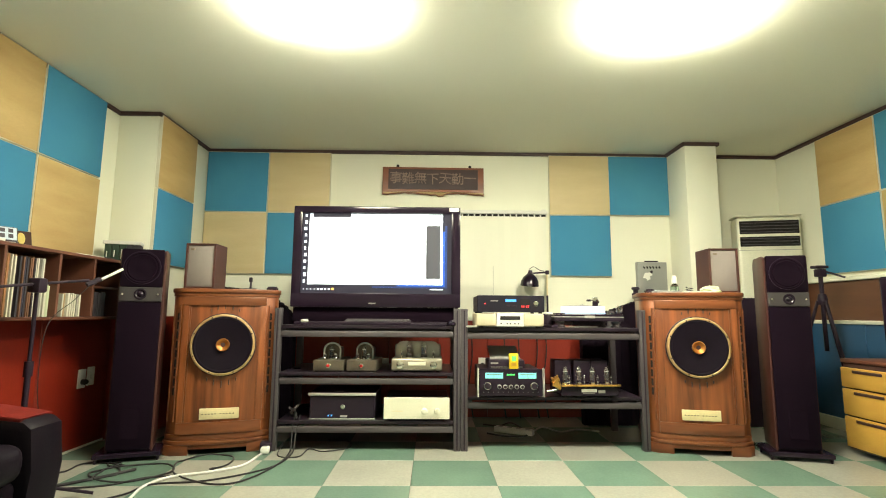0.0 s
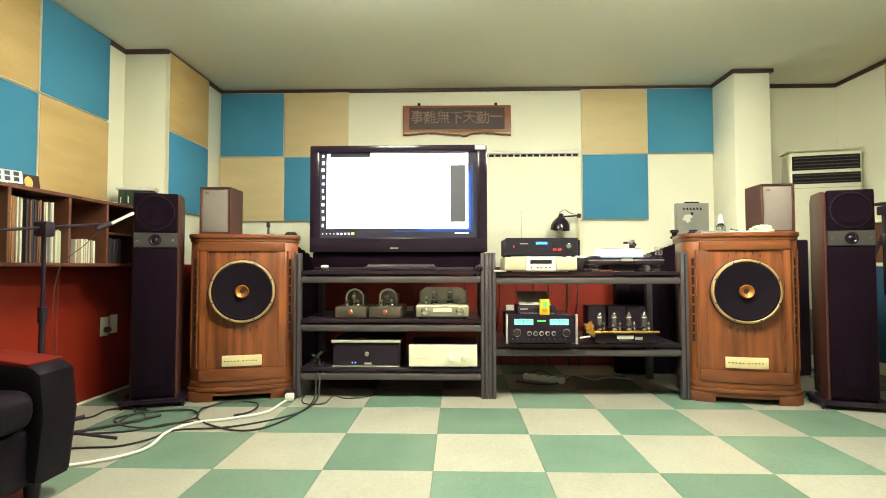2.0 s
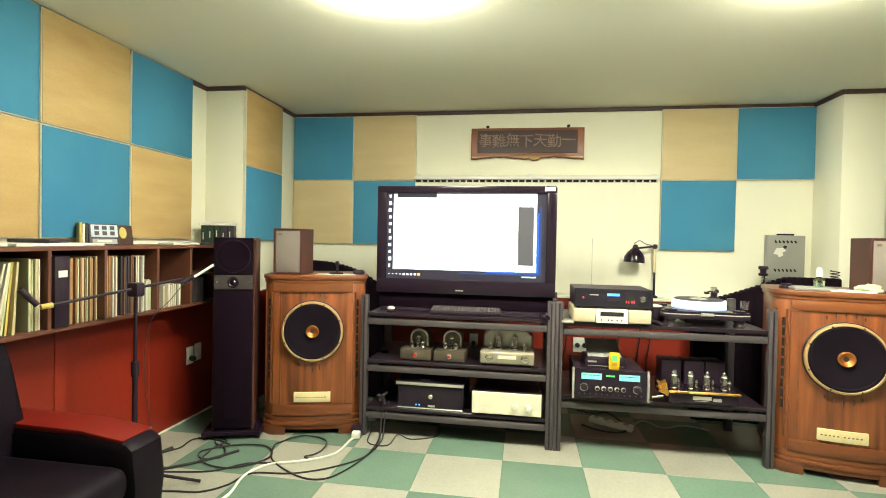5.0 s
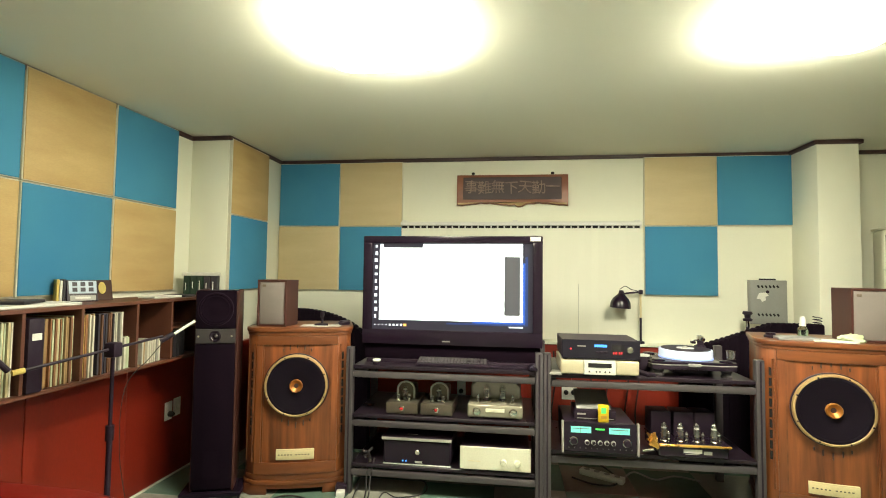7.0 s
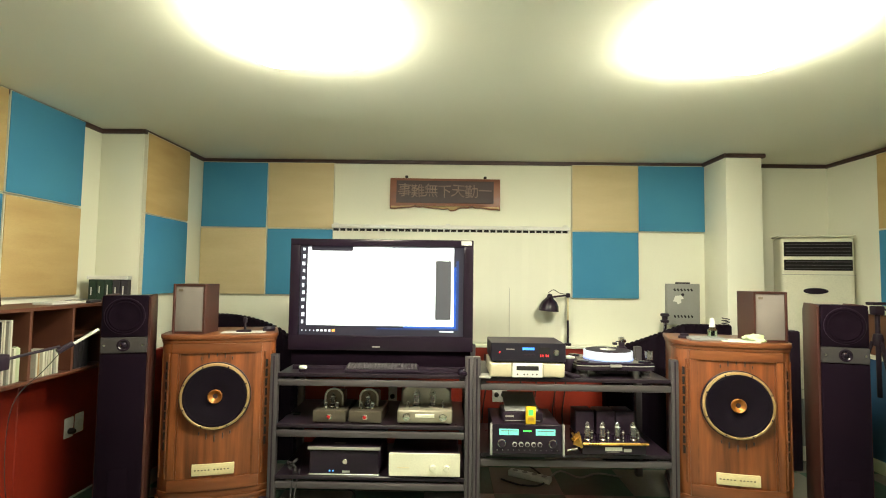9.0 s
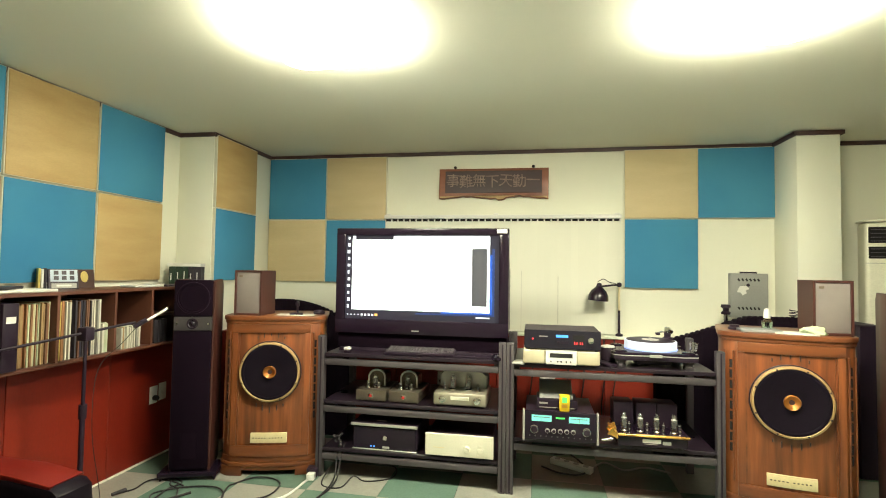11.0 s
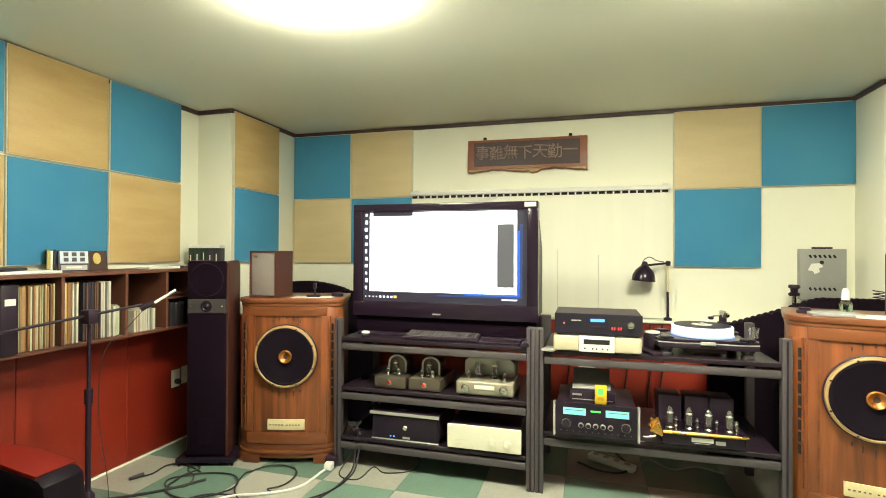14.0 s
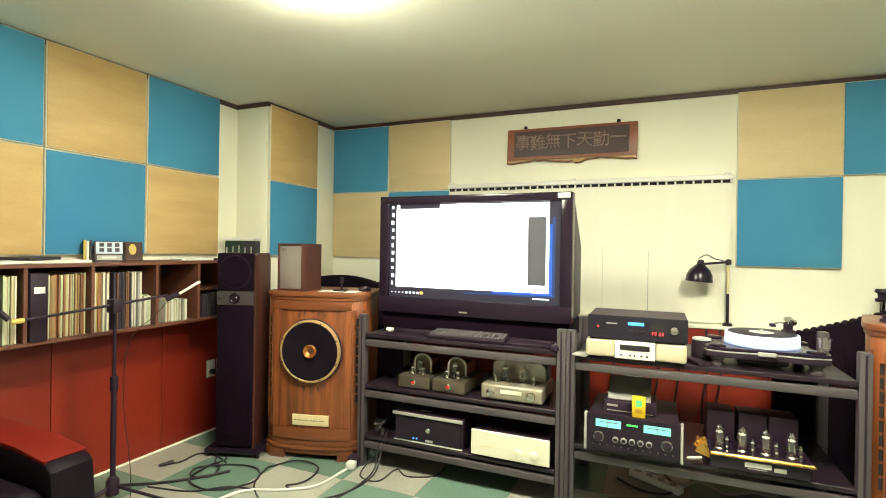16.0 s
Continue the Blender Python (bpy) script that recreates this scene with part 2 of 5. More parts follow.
def prism(bm, outline, z0, z1, bevel=0.0, m=None):
    """Raises a flat outline of (x, y) from z0 to z1."""
    t = bmesh.new()
    lo, hi = [t.verts.new((x, y, z0)) for x, y in outline], [t.verts.new((x, y, z1)) for x, y in outline]
    t.faces.new(lo[::-1])
    t.faces.new(hi)
    for i in range(len(lo)):
        j = (i + 1) % len(lo)
        t.faces.new((lo[i], lo[j], hi[j], hi[i]))
    bmesh.ops.recalc_face_normals(t, faces=t.faces[:])
    if bevel:
        rim = [e for e in t.edges if abs(e.verts[0].co.z - e.verts[1].co.z) < 1e-6]
        bmesh.ops.bevel(t, geom=rim, offset=bevel, segments=2, affect="EDGES", profile=0.5)
    return merge(bm, t, m)


def tube(bm, points, r, n=8, steps=6):
    """A round cord along a smooth line through the points."""
    p = [Vector(q) for q in points]
    p = [p[0] * 2 - p[1], *p, p[-1] * 2 - p[-2]]
    line = []
    for i in range(1, len(p) - 2):
        for k in range(steps):
            u = k / steps
            line.append(0.5 * (2 * p[i] + (p[i + 1] - p[i - 1]) * u + (2 * p[i - 1] - 5 * p[i] + 4 * p[i + 1] - p[i + 2]) * u * u
                               + (3 * p[i] - p[i - 1] - 3 * p[i + 1] + p[i + 2]) * u ** 3))
    line.append(p[-2])
    t = bmesh.new()
    rings = []
    for i, c in enumerate(line):
        d = (line[min(i + 1, len(line) - 1)] - line[max(i - 1, 0)]).normalized()
        side = d.cross(Vector((0, 0, 1)))
        side = side.normalized() if side.length > 0.05 else Vector((1, 0, 0))
        up = side.cross(d).normalized()
        rings.append([t.verts.new(c + r * (math.cos(a * math.tau / n) * side + math.sin(a * math.tau / n) * up)) for a in range(n)])
    for a, b in zip(rings, rings[1:]):
        for i in range(n):
            j = (i + 1) % n
            t.faces.new((a[i], a[j], b[j], b[i]))
    t.faces.new(rings[0][::-1])
    t.faces.new(rings[-1])
    bmesh.ops.recalc_face_normals(t, faces=t.faces[:])
    return merge(bm, t)


def mesh_of(name, bm, material, smooth=35):
    me = bpy.data.meshes.new(name)
    bm.to_mesh(me)
    bm.free()
    me.materials.append(material)
    if smooth:
        me.polygons.foreach_set("use_smooth", [True] * len(me.polygons))
        me.set_sharp_from_angle(angle=radians(smooth))
    return me


def part(name, bm, material, parent, label=""):
    ob = new(name, mesh_of(name, bm, material))
    ob.parent = parent
    return tagged(ob, label)


def thing(name, m, label, category, group=""):
    ob = new(name)
    ob.empty_display_size = 0.1
    ob.matrix_basis = m
    return tagged(ob, label, category, group)


def solid(name, bm, material, label="", category="", kind="", m=None, group=""):
    ob = new(name, mesh_of(name, bm, material))
    if m is not None:
        ob.matrix_basis = m
    return tagged(ob, label, category, group, kind)


def B(*a, **k):
    return box(bmesh.new(), *a, **k)


def C(*a, **k):
    return cyl(bmesh.new(), *a, **k)


def L(*a, **k):
    return lathe(bmesh.new(), *a, **k)


def P(*a, **k):
    return prism(bmesh.new(), *a, **k)


def T(*a, **k):
    return tube(bmesh.new(), *a, **k)


def lettering(body, size, depth):
    """Raised letters as a bmesh, centred, in the xz plane, facing -y."""
    cu = bpy.data.curves.new("letters", "FONT")
    cu.body, cu.size, cu.extrude, cu.align_x, cu.align_y, cu.resolution_u = body, size, depth, "CENTER", "CENTER", 3
    ob = new("letters", cu)
    bpy.context.view_layer.update()
    me = bpy.data.meshes.new_from_object(ob.evaluated_get(bpy.context.evaluated_depsgraph_get()))
    bm = bmesh.new()
    bm.from_mesh(me)
    bmesh.ops.transform(bm, matrix=pose(0, 0, 0, 90), verts=bm.verts)
    bpy.data.meshes.remove(me)
    bpy.data.objects.remove(ob)
    bpy.data.curves.remove(cu)
    return bm


FRONT = pose(0, 0, 0, 90)  # turns a lathe's axis to face -y


# ---- the room ----
floor = solid("floor", B(WEST - 0.1, EAST + 0.1, SOUTH - 0.1, NORTH + 0.1, -0.08, -0.004), M_GROUT,
              "green and cream chequered glossy vinyl tile floor", "floor", "structure")
solid("ceiling", B(WEST - 0.15, EAST + 0.17, SOUTH - 0.15, NORTH + 0.2, CEIL, CEIL + 0.1), M_CEIL, "plain cream papered flat ceiling", "ceiling", "structure")
solid("wall_north", B(WEST - 0.15, EAST + 0.17, NORTH, NORTH + 0.2, -0.08, CEIL), M_WALL, "cream painted wall with sound panels", "wall", "structure")
solid("wall_west", B(WEST - 0.15, WEST, SOUTH, NORTH, -0.08, CEIL), M_WALL, "cream painted wall with chequered panels", "wall", "structure")
solid("wall_east", B(EAST, EAST + 0.17, SOUTH, NORTH, -0.08, CEIL), M_WALL, "cream painted wall above blue and brown boarding", "wall", "structure")
# unseen wall, added to close the room and throw light forward
solid("wall_south", B(WEST - 0.15, EAST + 0.17, SOUTH - 0.15, SOUTH, -0.08, CEIL), M_WALL, "unseen cream wall added behind the camera to bounce light", "wall", "structure")
solid("column_1", B(WEST, BLOCK_X, BLOCK_Y, NORTH, 0, CEIL, 0.004), M_WALL, "cream boxed-out corner column", "column", "structure")
solid("column_2", B(PILLAR[0], PILLAR[1], PILLAR[2], NORTH, 0, CEIL, 0.004), M_WALL, "cream square wall column", "column", "structure")

crown = bmesh.new()
CR, CZ = 0.022, 0.032
for x0, x1, y0, y1 in ((WEST, WEST + CR, SOUTH, BLOCK_Y - CR), (WEST, BLOCK_X, BLOCK_Y - CR, BLOCK_Y), (BLOCK_X, BLOCK_X + CR, BLOCK_Y - CR, NORTH - CR),
                       (BLOCK_X, PILLAR[0], NORTH - CR, NORTH), (PILLAR[0] - CR, PILLAR[0], PILLAR[2] - CR, NORTH - CR), (PILLAR[0], PILLAR[1] + CR, PILLAR[2] - CR, PILLAR[2]),
                       (PILLAR[1], PILLAR[1] + CR, PILLAR[2], NORTH - CR), (PILLAR[1], EAST - CR, NORTH - CR, NORTH), (EAST - CR, EAST, SOUTH, NORTH)):
    box(crown, x0, x1, y0, y1, CEIL - CZ, CEIL - 0.001, 0.004, 1)
solid("trim", crown, M_TRIM, "dark brown wooden ceiling moulding", "trim", "structure")


# boarding on the lower walls
def boarding(name, label, material, spans, z1, along, face, back, width):
    """Upright boards, each its own piece, over a backing strip. along: 'x' or 'y'."""
    a0, a1 = spans
    lo, hi = sorted((face, back))
    step = (hi - lo) * 0.3
    inner = (lo + step, hi) if back == hi else (lo, hi - step)
    bb = B(a0, a1, *inner, 0, z1 - 0.012) if along == "x" else B(*inner, a0, a1, 0, z1 - 0.012)
    base = solid(name, bb, M_DARKSLOT, label, "wall boarding", "structure")
    n = max(1, round((a1 - a0) / width))
    w = (a1 - a0) / n
    for i in range(n):
        p, q = a0 + i * w + 0.0015, a0 + (i + 1) * w - 0.0015
        bm = B(p, q, lo, hi, 0, z1, 0.003, 1) if along == "x" else B(lo, hi, p, q, 0, z1, 0.003, 1)
        part("board", bm, material, base)
    return base


boarding("wainscot_west", "red painted upright wall boards under the record shelf", M_RED, (SOUTH, BLOCK_Y - 0.07), 0.823, "y", WEST + 0.12, WEST, 0.6)
boarding("wainscot_column", "red painted boards round the corner column", M_RED, (WEST, BLOCK_X), 0.84, "x", BLOCK_Y - 0.05, BLOCK_Y, 0.4)
boarding("wainscot_column_side", "red painted boards on the column's side", M_RED, (BLOCK_Y, NORTH - 0.12), 0.84, "y", BLOCK_X + 0.04, BLOCK_X, 0.4)
boarding("wainscot_north", "red painted upright wall boards behind the racks", M_RED, (BLOCK_X + 0.0, PILLAR[0]), 0.815, "x", NORTH - 0.115, NORTH, 0.42)
solid("trim_north", B(BLOCK_X, PILLAR[0], NORTH - 0.13, NORTH, 0.816, 0.838, 0.004, 1), M_WALL, "cream ledge on top of the red boards", "ledge", "structure")
boarding("wainscot_east", "blue painted lower wall boarding", M_BLUELOW, (SOUTH, NORTH), 0.815, "y", EAST - 0.035, EAST, 0.9)
boarding("wainscot_east_upper", "brown wooden wall band", M_BROWNLOW, (SOUTH, NORTH), 1.15, "y", EAST - 0.02, EAST, 1.2)
for z in (0.816, 1.151):
    solid("trim_east", B(EAST - 0.05, EAST, SOUTH, NORTH, z, z + 0.03, 0.005, 1), M_WALL, "cream wooden wall rail", "rail", "structure")
solid("baseboard", B(WEST + 0.1202, WEST + 0.126, SOUTH, BLOCK_Y - 0.06, 0, 0.012), M_WALL, "thin cream strip along the red boards", "baseboard", "structure")
solid("baseboard", B(EAST - 0.06, EAST - 0.035, SOUTH, NORTH, 0, 0.09, 0.004, 1), M_WALL, "pale wooden baseboard along the wall", "baseboard", "structure")


# sound panels: a padded square with a pale edge, hung flat on a wall
PANEL_KINDS = (("square beige wood-grain sound panel on the wall", M_PLY), ("square blue felt-covered sound panel on the wall", M_FELT),
               ("square pale beige wood-grain sound panel on the wall", M_PLYPALE))


def sound_panel(kind, w, h):
    label, material = PANEL_KINDS[kind]
    e = thing("acoustic_panel", pose(0, 0, 0), label, "acoustic panel", "chequered sound panels")
    g = 0.004
    part("backing", B(-w / 2 + g / 2, w / 2 - g / 2, -0.0245, 0, -h / 2 + g / 2, h / 2 - g / 2, 0.002, 1), M_EDGE, e, "pale wooden edge")
    part("face", B(-w / 2 + g + 0.003, w / 2 - g - 0.003, -0.03, -0.0247, -h / 2 + g + 0.003, h / 2 - g - 0.003, 0.003, 2), material, e)
    return e


def hang(models, kind, x, y, z, turn, tilt=0.0):
    at = pose(x, y, z, 0, tilt, turn)
    if kind in models:
        copy_thing(models[kind], at)
    else:
        models[kind] = sound_panel(kind, 0.568, 0.568)
        models[kind].matrix_basis = at


models = {}
for col, row, kind in ((0, 0, 1), (1, 0, 2), (0, 1, 2), (1, 1, 1)):
    hang(models, kind, -1.713 + 0.568 * col, NORTH, 2.066 - 0.567 * row, 0, (0.2, -0.15, 0.1, 0)[col + row])
for x, row, kind in ((1.44, 0, 2), (1.998, 0, 1), (1.44, 1, 1)):
    hang(models, kind, x, NORTH, 2.070 - 0.567 * row, 0)
for k in range(6):
    for row in (0, 1):
        hang(models, int((k + row) % 2 == 0), WEST, 3.357 - 0.572 * k, 2.092 - 0.571 * row, 90, (0.25, -0.2, 0.1)[k % 3])
for row in (0, 1):
    hang(models, int(row == 1), BLOCK_X, 4.116, 2.082 - 0.567 * row, 90)
for k in range(3):
    for row in (0, 1):
        hang(models, int((k + row) % 2 == 1), EAST, 3.876 - 0.572 * k, 2.062 - 0.567 * row, -90)


# ceiling lights
def rounded_square(s, r, n=8):
    return [(sx * (s - r) + r * math.cos(q), sy * (s - r) + r * math.sin(q))
            for sx, sy, a0 in ((1, 1, 0), (-1, 1, 90), (-1, -1, 180), (1, -1, 270)) for q in [radians(a0 + 90 * i / n) for i in range(n + 1)]]


def ceiling_light(x, y, lit):
    e = thing("ceiling_light", pose(x, y, CEIL), "flush ceiling light with a lit square milky cover", "ceiling light", "ceiling lights")
    s = 0.245
    part("mounting_plate", P(rounded_square(s - 0.02, 0.08), -0.014, -0.001, 0.003), M_WHITE, e, "white plastic base")
    # the sides glow as well, added to brighten the ceiling around the lamp
    part("cover", P(rounded_square(s, 0.10), -0.068, -0.0142, 0.004), lit, e, "lit milky cover")


ceiling_light(-0.48, 2.38, G_LAMP)
ceiling_light(1.29, 2.40, G_LAMP_BRIGHT)


# ---- vertical blinds and plaque on the north wall ----
def vertical_blinds(x0, x1, z0, z1):
    e = thing("vertical_blinds", pose((x0 + x1) / 2, NORTH, z0), "closed cream fabric vertical blinds under a white headrail", "blinds")
    w = (x1 - x0) / 2
    part("headrail", B(-w - 0.01, w + 0.01, -0.055, -0.002, z1 - z0 - 0.002, z1 - z0 + 0.03, 0.004, 1), M_WHITE, e, "white metal headrail")
    # the shade below the headrail, put in as a black strip
    part("shadow_gap", B(-w, w, -0.03, -0.003, z1 - z0 - 0.024, z1 - z0 - 0.003), M_DARKSLOT, e, "dark strip standing in for the shade under the rail")
    for x in (-w + 0.02, -0.02, w - 0.02):
        part("bracket", B(x - 0.02, x + 0.02, -0.03, -0.001, z1 - z0 + 0.031, z1 - z0 + 0.045, 0.003, 1), M_WHITE, e)
    n = 36
    s = 2 * w / n
    slat = B(-s * 0.515, s * 0.515, -0.0008, 0.0008, 0, z1 - z0 - 0.024)
    me = mesh_of("slat", slat, M_BLIND)
    clip = mesh_of("carrier", B(-0.006, 0.006, -0.006, 0.004, 0, 0.03, 0.002, 1), M_WHITE)
    for i in range(n):
        ob = new("slat", me)
        ob.parent = e
        ob.matrix_basis = pose(-w + s * (i + 0.5), -0.03, 0, 0, 0, 0.7 + 0.3 * math.sin(i * 1.7))
        c = new("carrier", clip)
        c.parent = e
        c.matrix_basis = pose(-w + s * (i + 1), -0.04, z1 - z0 - 0.03)
    part("control_wand", C((0.50, -0.045, 0.0), (0.50, -0.045, 0.46), 0.0015, n=8), M_MARK, e, "thin grey control cord")
    part("control_wand", C((0.20, -0.045, 0.0), (0.20, -0.045, 0.50), 0.0009, n=8), M_MARK, e)


vertical_blinds(-0.86, 1.125, 0.845, 1.79)


def plaque():
    e = thing("wall_plaque", pose(0.083, NORTH, 2.10, -3, 0.2, 0), "carved dark wooden name plaque with scalloped reddish lower edge", "plaque")
    w, h = 0.468, 0.122
    lower = [(-w + 2 * w * i / 40, -h - 0.012 - 0.012 * math.cos(i / 40 * math.tau * 2) * (0.4 + 0.6 * math.sin(i * 0.9) ** 2) - (0.014 if 22 <= i <= 24 else 0)) for i in range(41)]
    part("board", P([(-w, h), *lower, (w, h)][::-1], 0, 0.03, 0.004, pose(0, 0, 0, 90)), M_PFRAME, e)
    part("carved_field", B(-w + 0.055, w - 0.055, -0.036, -0.0305, -h + 0.03, h - 0.022, 0.002, 1), M_PLAQUE, e, "dark carved field")
    part("lower_lip", P([(-w + 0.01, -h + 0.002), *[(x * 0.98, y + 0.006) for x, y in lower], (w - 0.01, -h + 0.002)][::-1], 0.0305, 0.036, 0.002, pose(0, 0, 0, 90)), M_RING, e, "pale worn lower edge")
    for i, sign in enumerate("\u4e8b\u96e3\u7121\u4e0b\u5929\u52e4\u4e00"):
        bm = lettering(sign, 0.122, 0.003)
        bmesh.ops.transform(bm, matrix=Matrix.Translation((-0.345 + 0.114 * i, -0.038, 0.004 + (0.004, -0.003)[i % 2])) @ pose(0, 0, 0, 0, (3, -4, 2, -2, 4, -3, 2)[i], 0), verts=bm.verts)
        part("carved_character", bm, M_CARVE, e, "carved brush character")
    for x in (-0.33, 0.34):
        part("hanger", L([(0, 0.012), (0.012, 0.008), (0.014, -0.008), (0, -0.012)], pose(x, -0.02, h + 0.014), 10), M_DARKSLOT, e, "dark metal hanging loop")


plaque()


# ---- racks ----
def shelf_rack(x0, x1, shelves, label):
    e = thing("equipment_rack", pose(x0, 3.475, 0), label, "equipment rack", "steel equipment racks")
    # depth beyond about 0.5 is added to keep light off the wall behind
    w, d = x1 - x0, 0.62
    for x in (0.0, w - 0.045):
        for y in (0.0, d - 0.045):
            bm = B(x, x + 0.045, y, y + 0.045, 0, 0.907, 0.004, 2)
            part("post", bm, M_GREY, e)
            if y == 0.0:
                part("groove", B(x + 0.018, x + 0.027, y - 0.0015, y + 0.004, 0.01, 0.897), M_BLACK, e, "dark groove of the profile")
    for z in shelves:
        part("shelf_board", B(0.046, w - 0.046, 0.004, d - 0.004, z - 0.022, z, 0.003, 1), M_SHELFB, e, "glossy black shelf board")
        part("front_rail", B(0.0455, w - 0.0455, 0.0, 0.03, z - 0.076, z - 0.036, 0.008, 2), M_GREY, e)
        part("back_rail", B(0.0455, w - 0.0455, d - 0.03, d, z - 0.076, z - 0.036, 0.004, 1), M_GREY, e)
        for x in (0.0455, w - 0.0755):
            part("side_rail", B(x, x + 0.03, 0.031, d - 0.031, z - 0.076, z - 0.0225, 0.003, 1), M_GREY, e)
    return e


shelf_rack(-0.949, 0.275, (0.190, 0.492, 0.795), "three-shelf grey steel rack with black boards")
shelf_rack(0.277, 1.508, (0.342, 0.787), "two-shelf grey steel rack with black boards")


# ---- television ----
def television():
    e = thing("television", pose(-0.304, 3.60, 0.788), "large black flat television showing a white computer window", "television")
    w = 0.583
    part("foot", B(-w + 0.03, w - 0.03, 0.01, 0.42, 0.0, 0.03, 0.006, 2), M_BLACK, e)
    part("speaker_bar", B(-w + 0.012, w - 0.012, 0.03, 0.40, 0.03, 0.127, 0.008, 2), M_CLOTH, e, "dark cloth bar under the screen")
    bz = bmesh.new()
    box(bz, -w, w, 0.0, 0.09, 0.128, 0.222, 0.006)
    box(bz, -w, w, 0.0, 0.09, 0.785, 0.832, 0.006)
    box(bz, -w, -w + 0.062, 0.0, 0.09, 0.215, 0.79, 0.006)
    box(bz, w - 0.062, w, 0.0, 0.09, 0.215, 0.79, 0.006)
    part("bezel", bz, M_GLOSS, e)
    # unseen depth, guessed so that it blocks light from the wall behind
    part("rear_shell", P([(0.04, 0.135), (0.04, 0.825), (0.12, 0.825), (0.42, 0.55), (0.42, 0.135)], -w + 0.01, w - 0.01, 0.01, Matrix(((0, 0, 1, 0), (1, 0, 0, 0), (0, 1, 0, 0), (0, 0, 0, 1)))), M_BLACK, e, "tapered black rear housing, deepened to shade the wall behind")
    part("maker_mark", B(-0.05, 0.0, -0.002, 0.002, 0.150, 0.158), M_MARK, e, "small grey lettering bar")
    part("sticker", B(w - 0.078, w - 0.012, -0.0015, 0.002, 0.80, 0.826), M_PAPER, e, "white paper sticker")
    s = part("screen", B(-w + 0.06, w - 0.06, 0.02, 0.039, 0.22, 0.787), G_DESK, e, "lit screen with a computer desktop")
    x0, x1 = -w + 0.062, w - 0.062
    part("window", B(x0 + 0.046, x1 - 0.062, 0.0175, 0.0198, 0.284, 0.755), G_WINDOW, s, "bright white program window")
    part("window_tab", B(x0 + 0.335, x1 - 0.062, 0.0175, 0.0198, 0.7555, 0.780), G_WINDOW, s)
    part("side_panel", B(x1 - 0.178, x1 - 0.078, 0.0150, 0.0173, 0.325, 0.70), G_PANEL, s, "dark grey panel in the window")
    part("wallpaper_edge", B(x1 - 0.0615, x1 - 0.046, 0.0178, 0.0198, 0.272, 0.66), G_BLUE, s, "blue edge of the wallpaper")
    part("wallpaper_edge", B(x1 - 0.0455, x1 - 0.030, 0.0178, 0.0198, 0.262, 0.70), G_NAVY, s)
    part("wallpaper_foot", B(x1 - 0.55, x1 - 0.0458, 0.0178, 0.0198, 0.2615, 0.2715), G_NAVY, s)
    part("wallpaper_foot", B(x1 - 0.38, x1 - 0.062, 0.0178, 0.0198, 0.272, 0.2835), G_BLUE, s)
    icon = mesh_of("desktop_icon", B(-0.011, 0.011, 0.0165, 0.0185, -0.012, 0.012, 0.001, 1), G_ICON)
    for i in range(11):
        o = new("desktop_icon", icon)
        o.parent = s
        o.matrix_basis = pose(x0 + 0.022 + 0.002 * math.sin(i * 2.3), 0, 0.765 - 0.046 * i)
        o.scale = (0.62 + 0.3 * (i * 7 % 5) / 4, 1, 0.75 + 0.3 * (i * 3 % 4) / 3)
    o = new("desktop_icon", icon)
    o.parent = s
    o.matrix_basis = pose(x0 + 0.058, 0, 0.768)
    small = mesh_of("taskbar_icon", B(-0.007, 0.007, 0.0165, 0.0185, -0.006, 0.006), G_ICON)
    for i in range(8):
        o = new("taskbar_icon", small)
        o.parent = s
        o.matrix_basis = pose(x0 + 0.02 + 0.025 * i, 0, 0.250, 0, 0, 0)
        o.scale = (0.5 + 0.5 * (i > 3), 1, 0.6 + 0.5 * (i > 3))
    part("taskbar_icon", B(x0 + 0.21, x0 + 0.23, 0.0165, 0.0185, 0.243, 0.259), G_ORANGE, s, "orange icon")
    part("clock_bar", B(x1 - 0.15, x1 - 0.06, 0.0165, 0.0185, 0.248, 0.256), G_ICON, s)


television()


# ---- things under the television ----
def keyboard():
    e = thing("computer_keyboard", pose(-0.28, 3.505, 0.795, 0, 0, 2), "flat black computer keyboard with grey keys", "keyboard")
    part("case", B(-0.225, 0.225, 0, 0.15, 0.001, 0.022, 0.006, 2, m=pose(0, 0, 0, 6)), M_BLACK, e)
    key = mesh_of("key", B(-0.0085, 0.0085, -0.0085, 0.0085, 0, 0.007, 0.002, 1), M_GREY)
    for r in range(5):
        for c in range(21):
            if c in (15, 18) and r in (1, 2):
                continue
            o = new("key", key)
            o.parent = e
            o.matrix_basis = pose(0, 0, 0, 6) @ pose(-0.208 + 0.0207 * c, 0.022 + 0.026 * r, 0.022)


keyboard()
e = thing("computer_mouse", pose(0.215, 3.51, 0.795, 0, 0, 15), "small black computer mouse on the shelf", "mouse")
part("shell", L([(0, 0.036), (0.018, 0.034), (0.03, 0.02), (0.032, 0.006), (0.028, 0.0)], Matrix.Diagonal((1, 1.6, 1, 1)), 20), M_GLOSS, e)
part("wheel", C((-0.005, -0.028, 0.03), (0.005, -0.028, 0.03), 0.008, n=12), M_GREY, e, "grey scroll wheel")
solid("desk_mat", B(-0.27, 0.27, -0.045, 0.045, 0, 0.012, 0.005, 2), M_BLACK, "flat black rest beside the keyboard", "desk mat", m=pose(-0.05, 3.57, 0.795, 0, 0, 1))
e = thing("puck", pose(-0.765, 3.53, 0.795), "small round white and black receiver puck", "gadget")
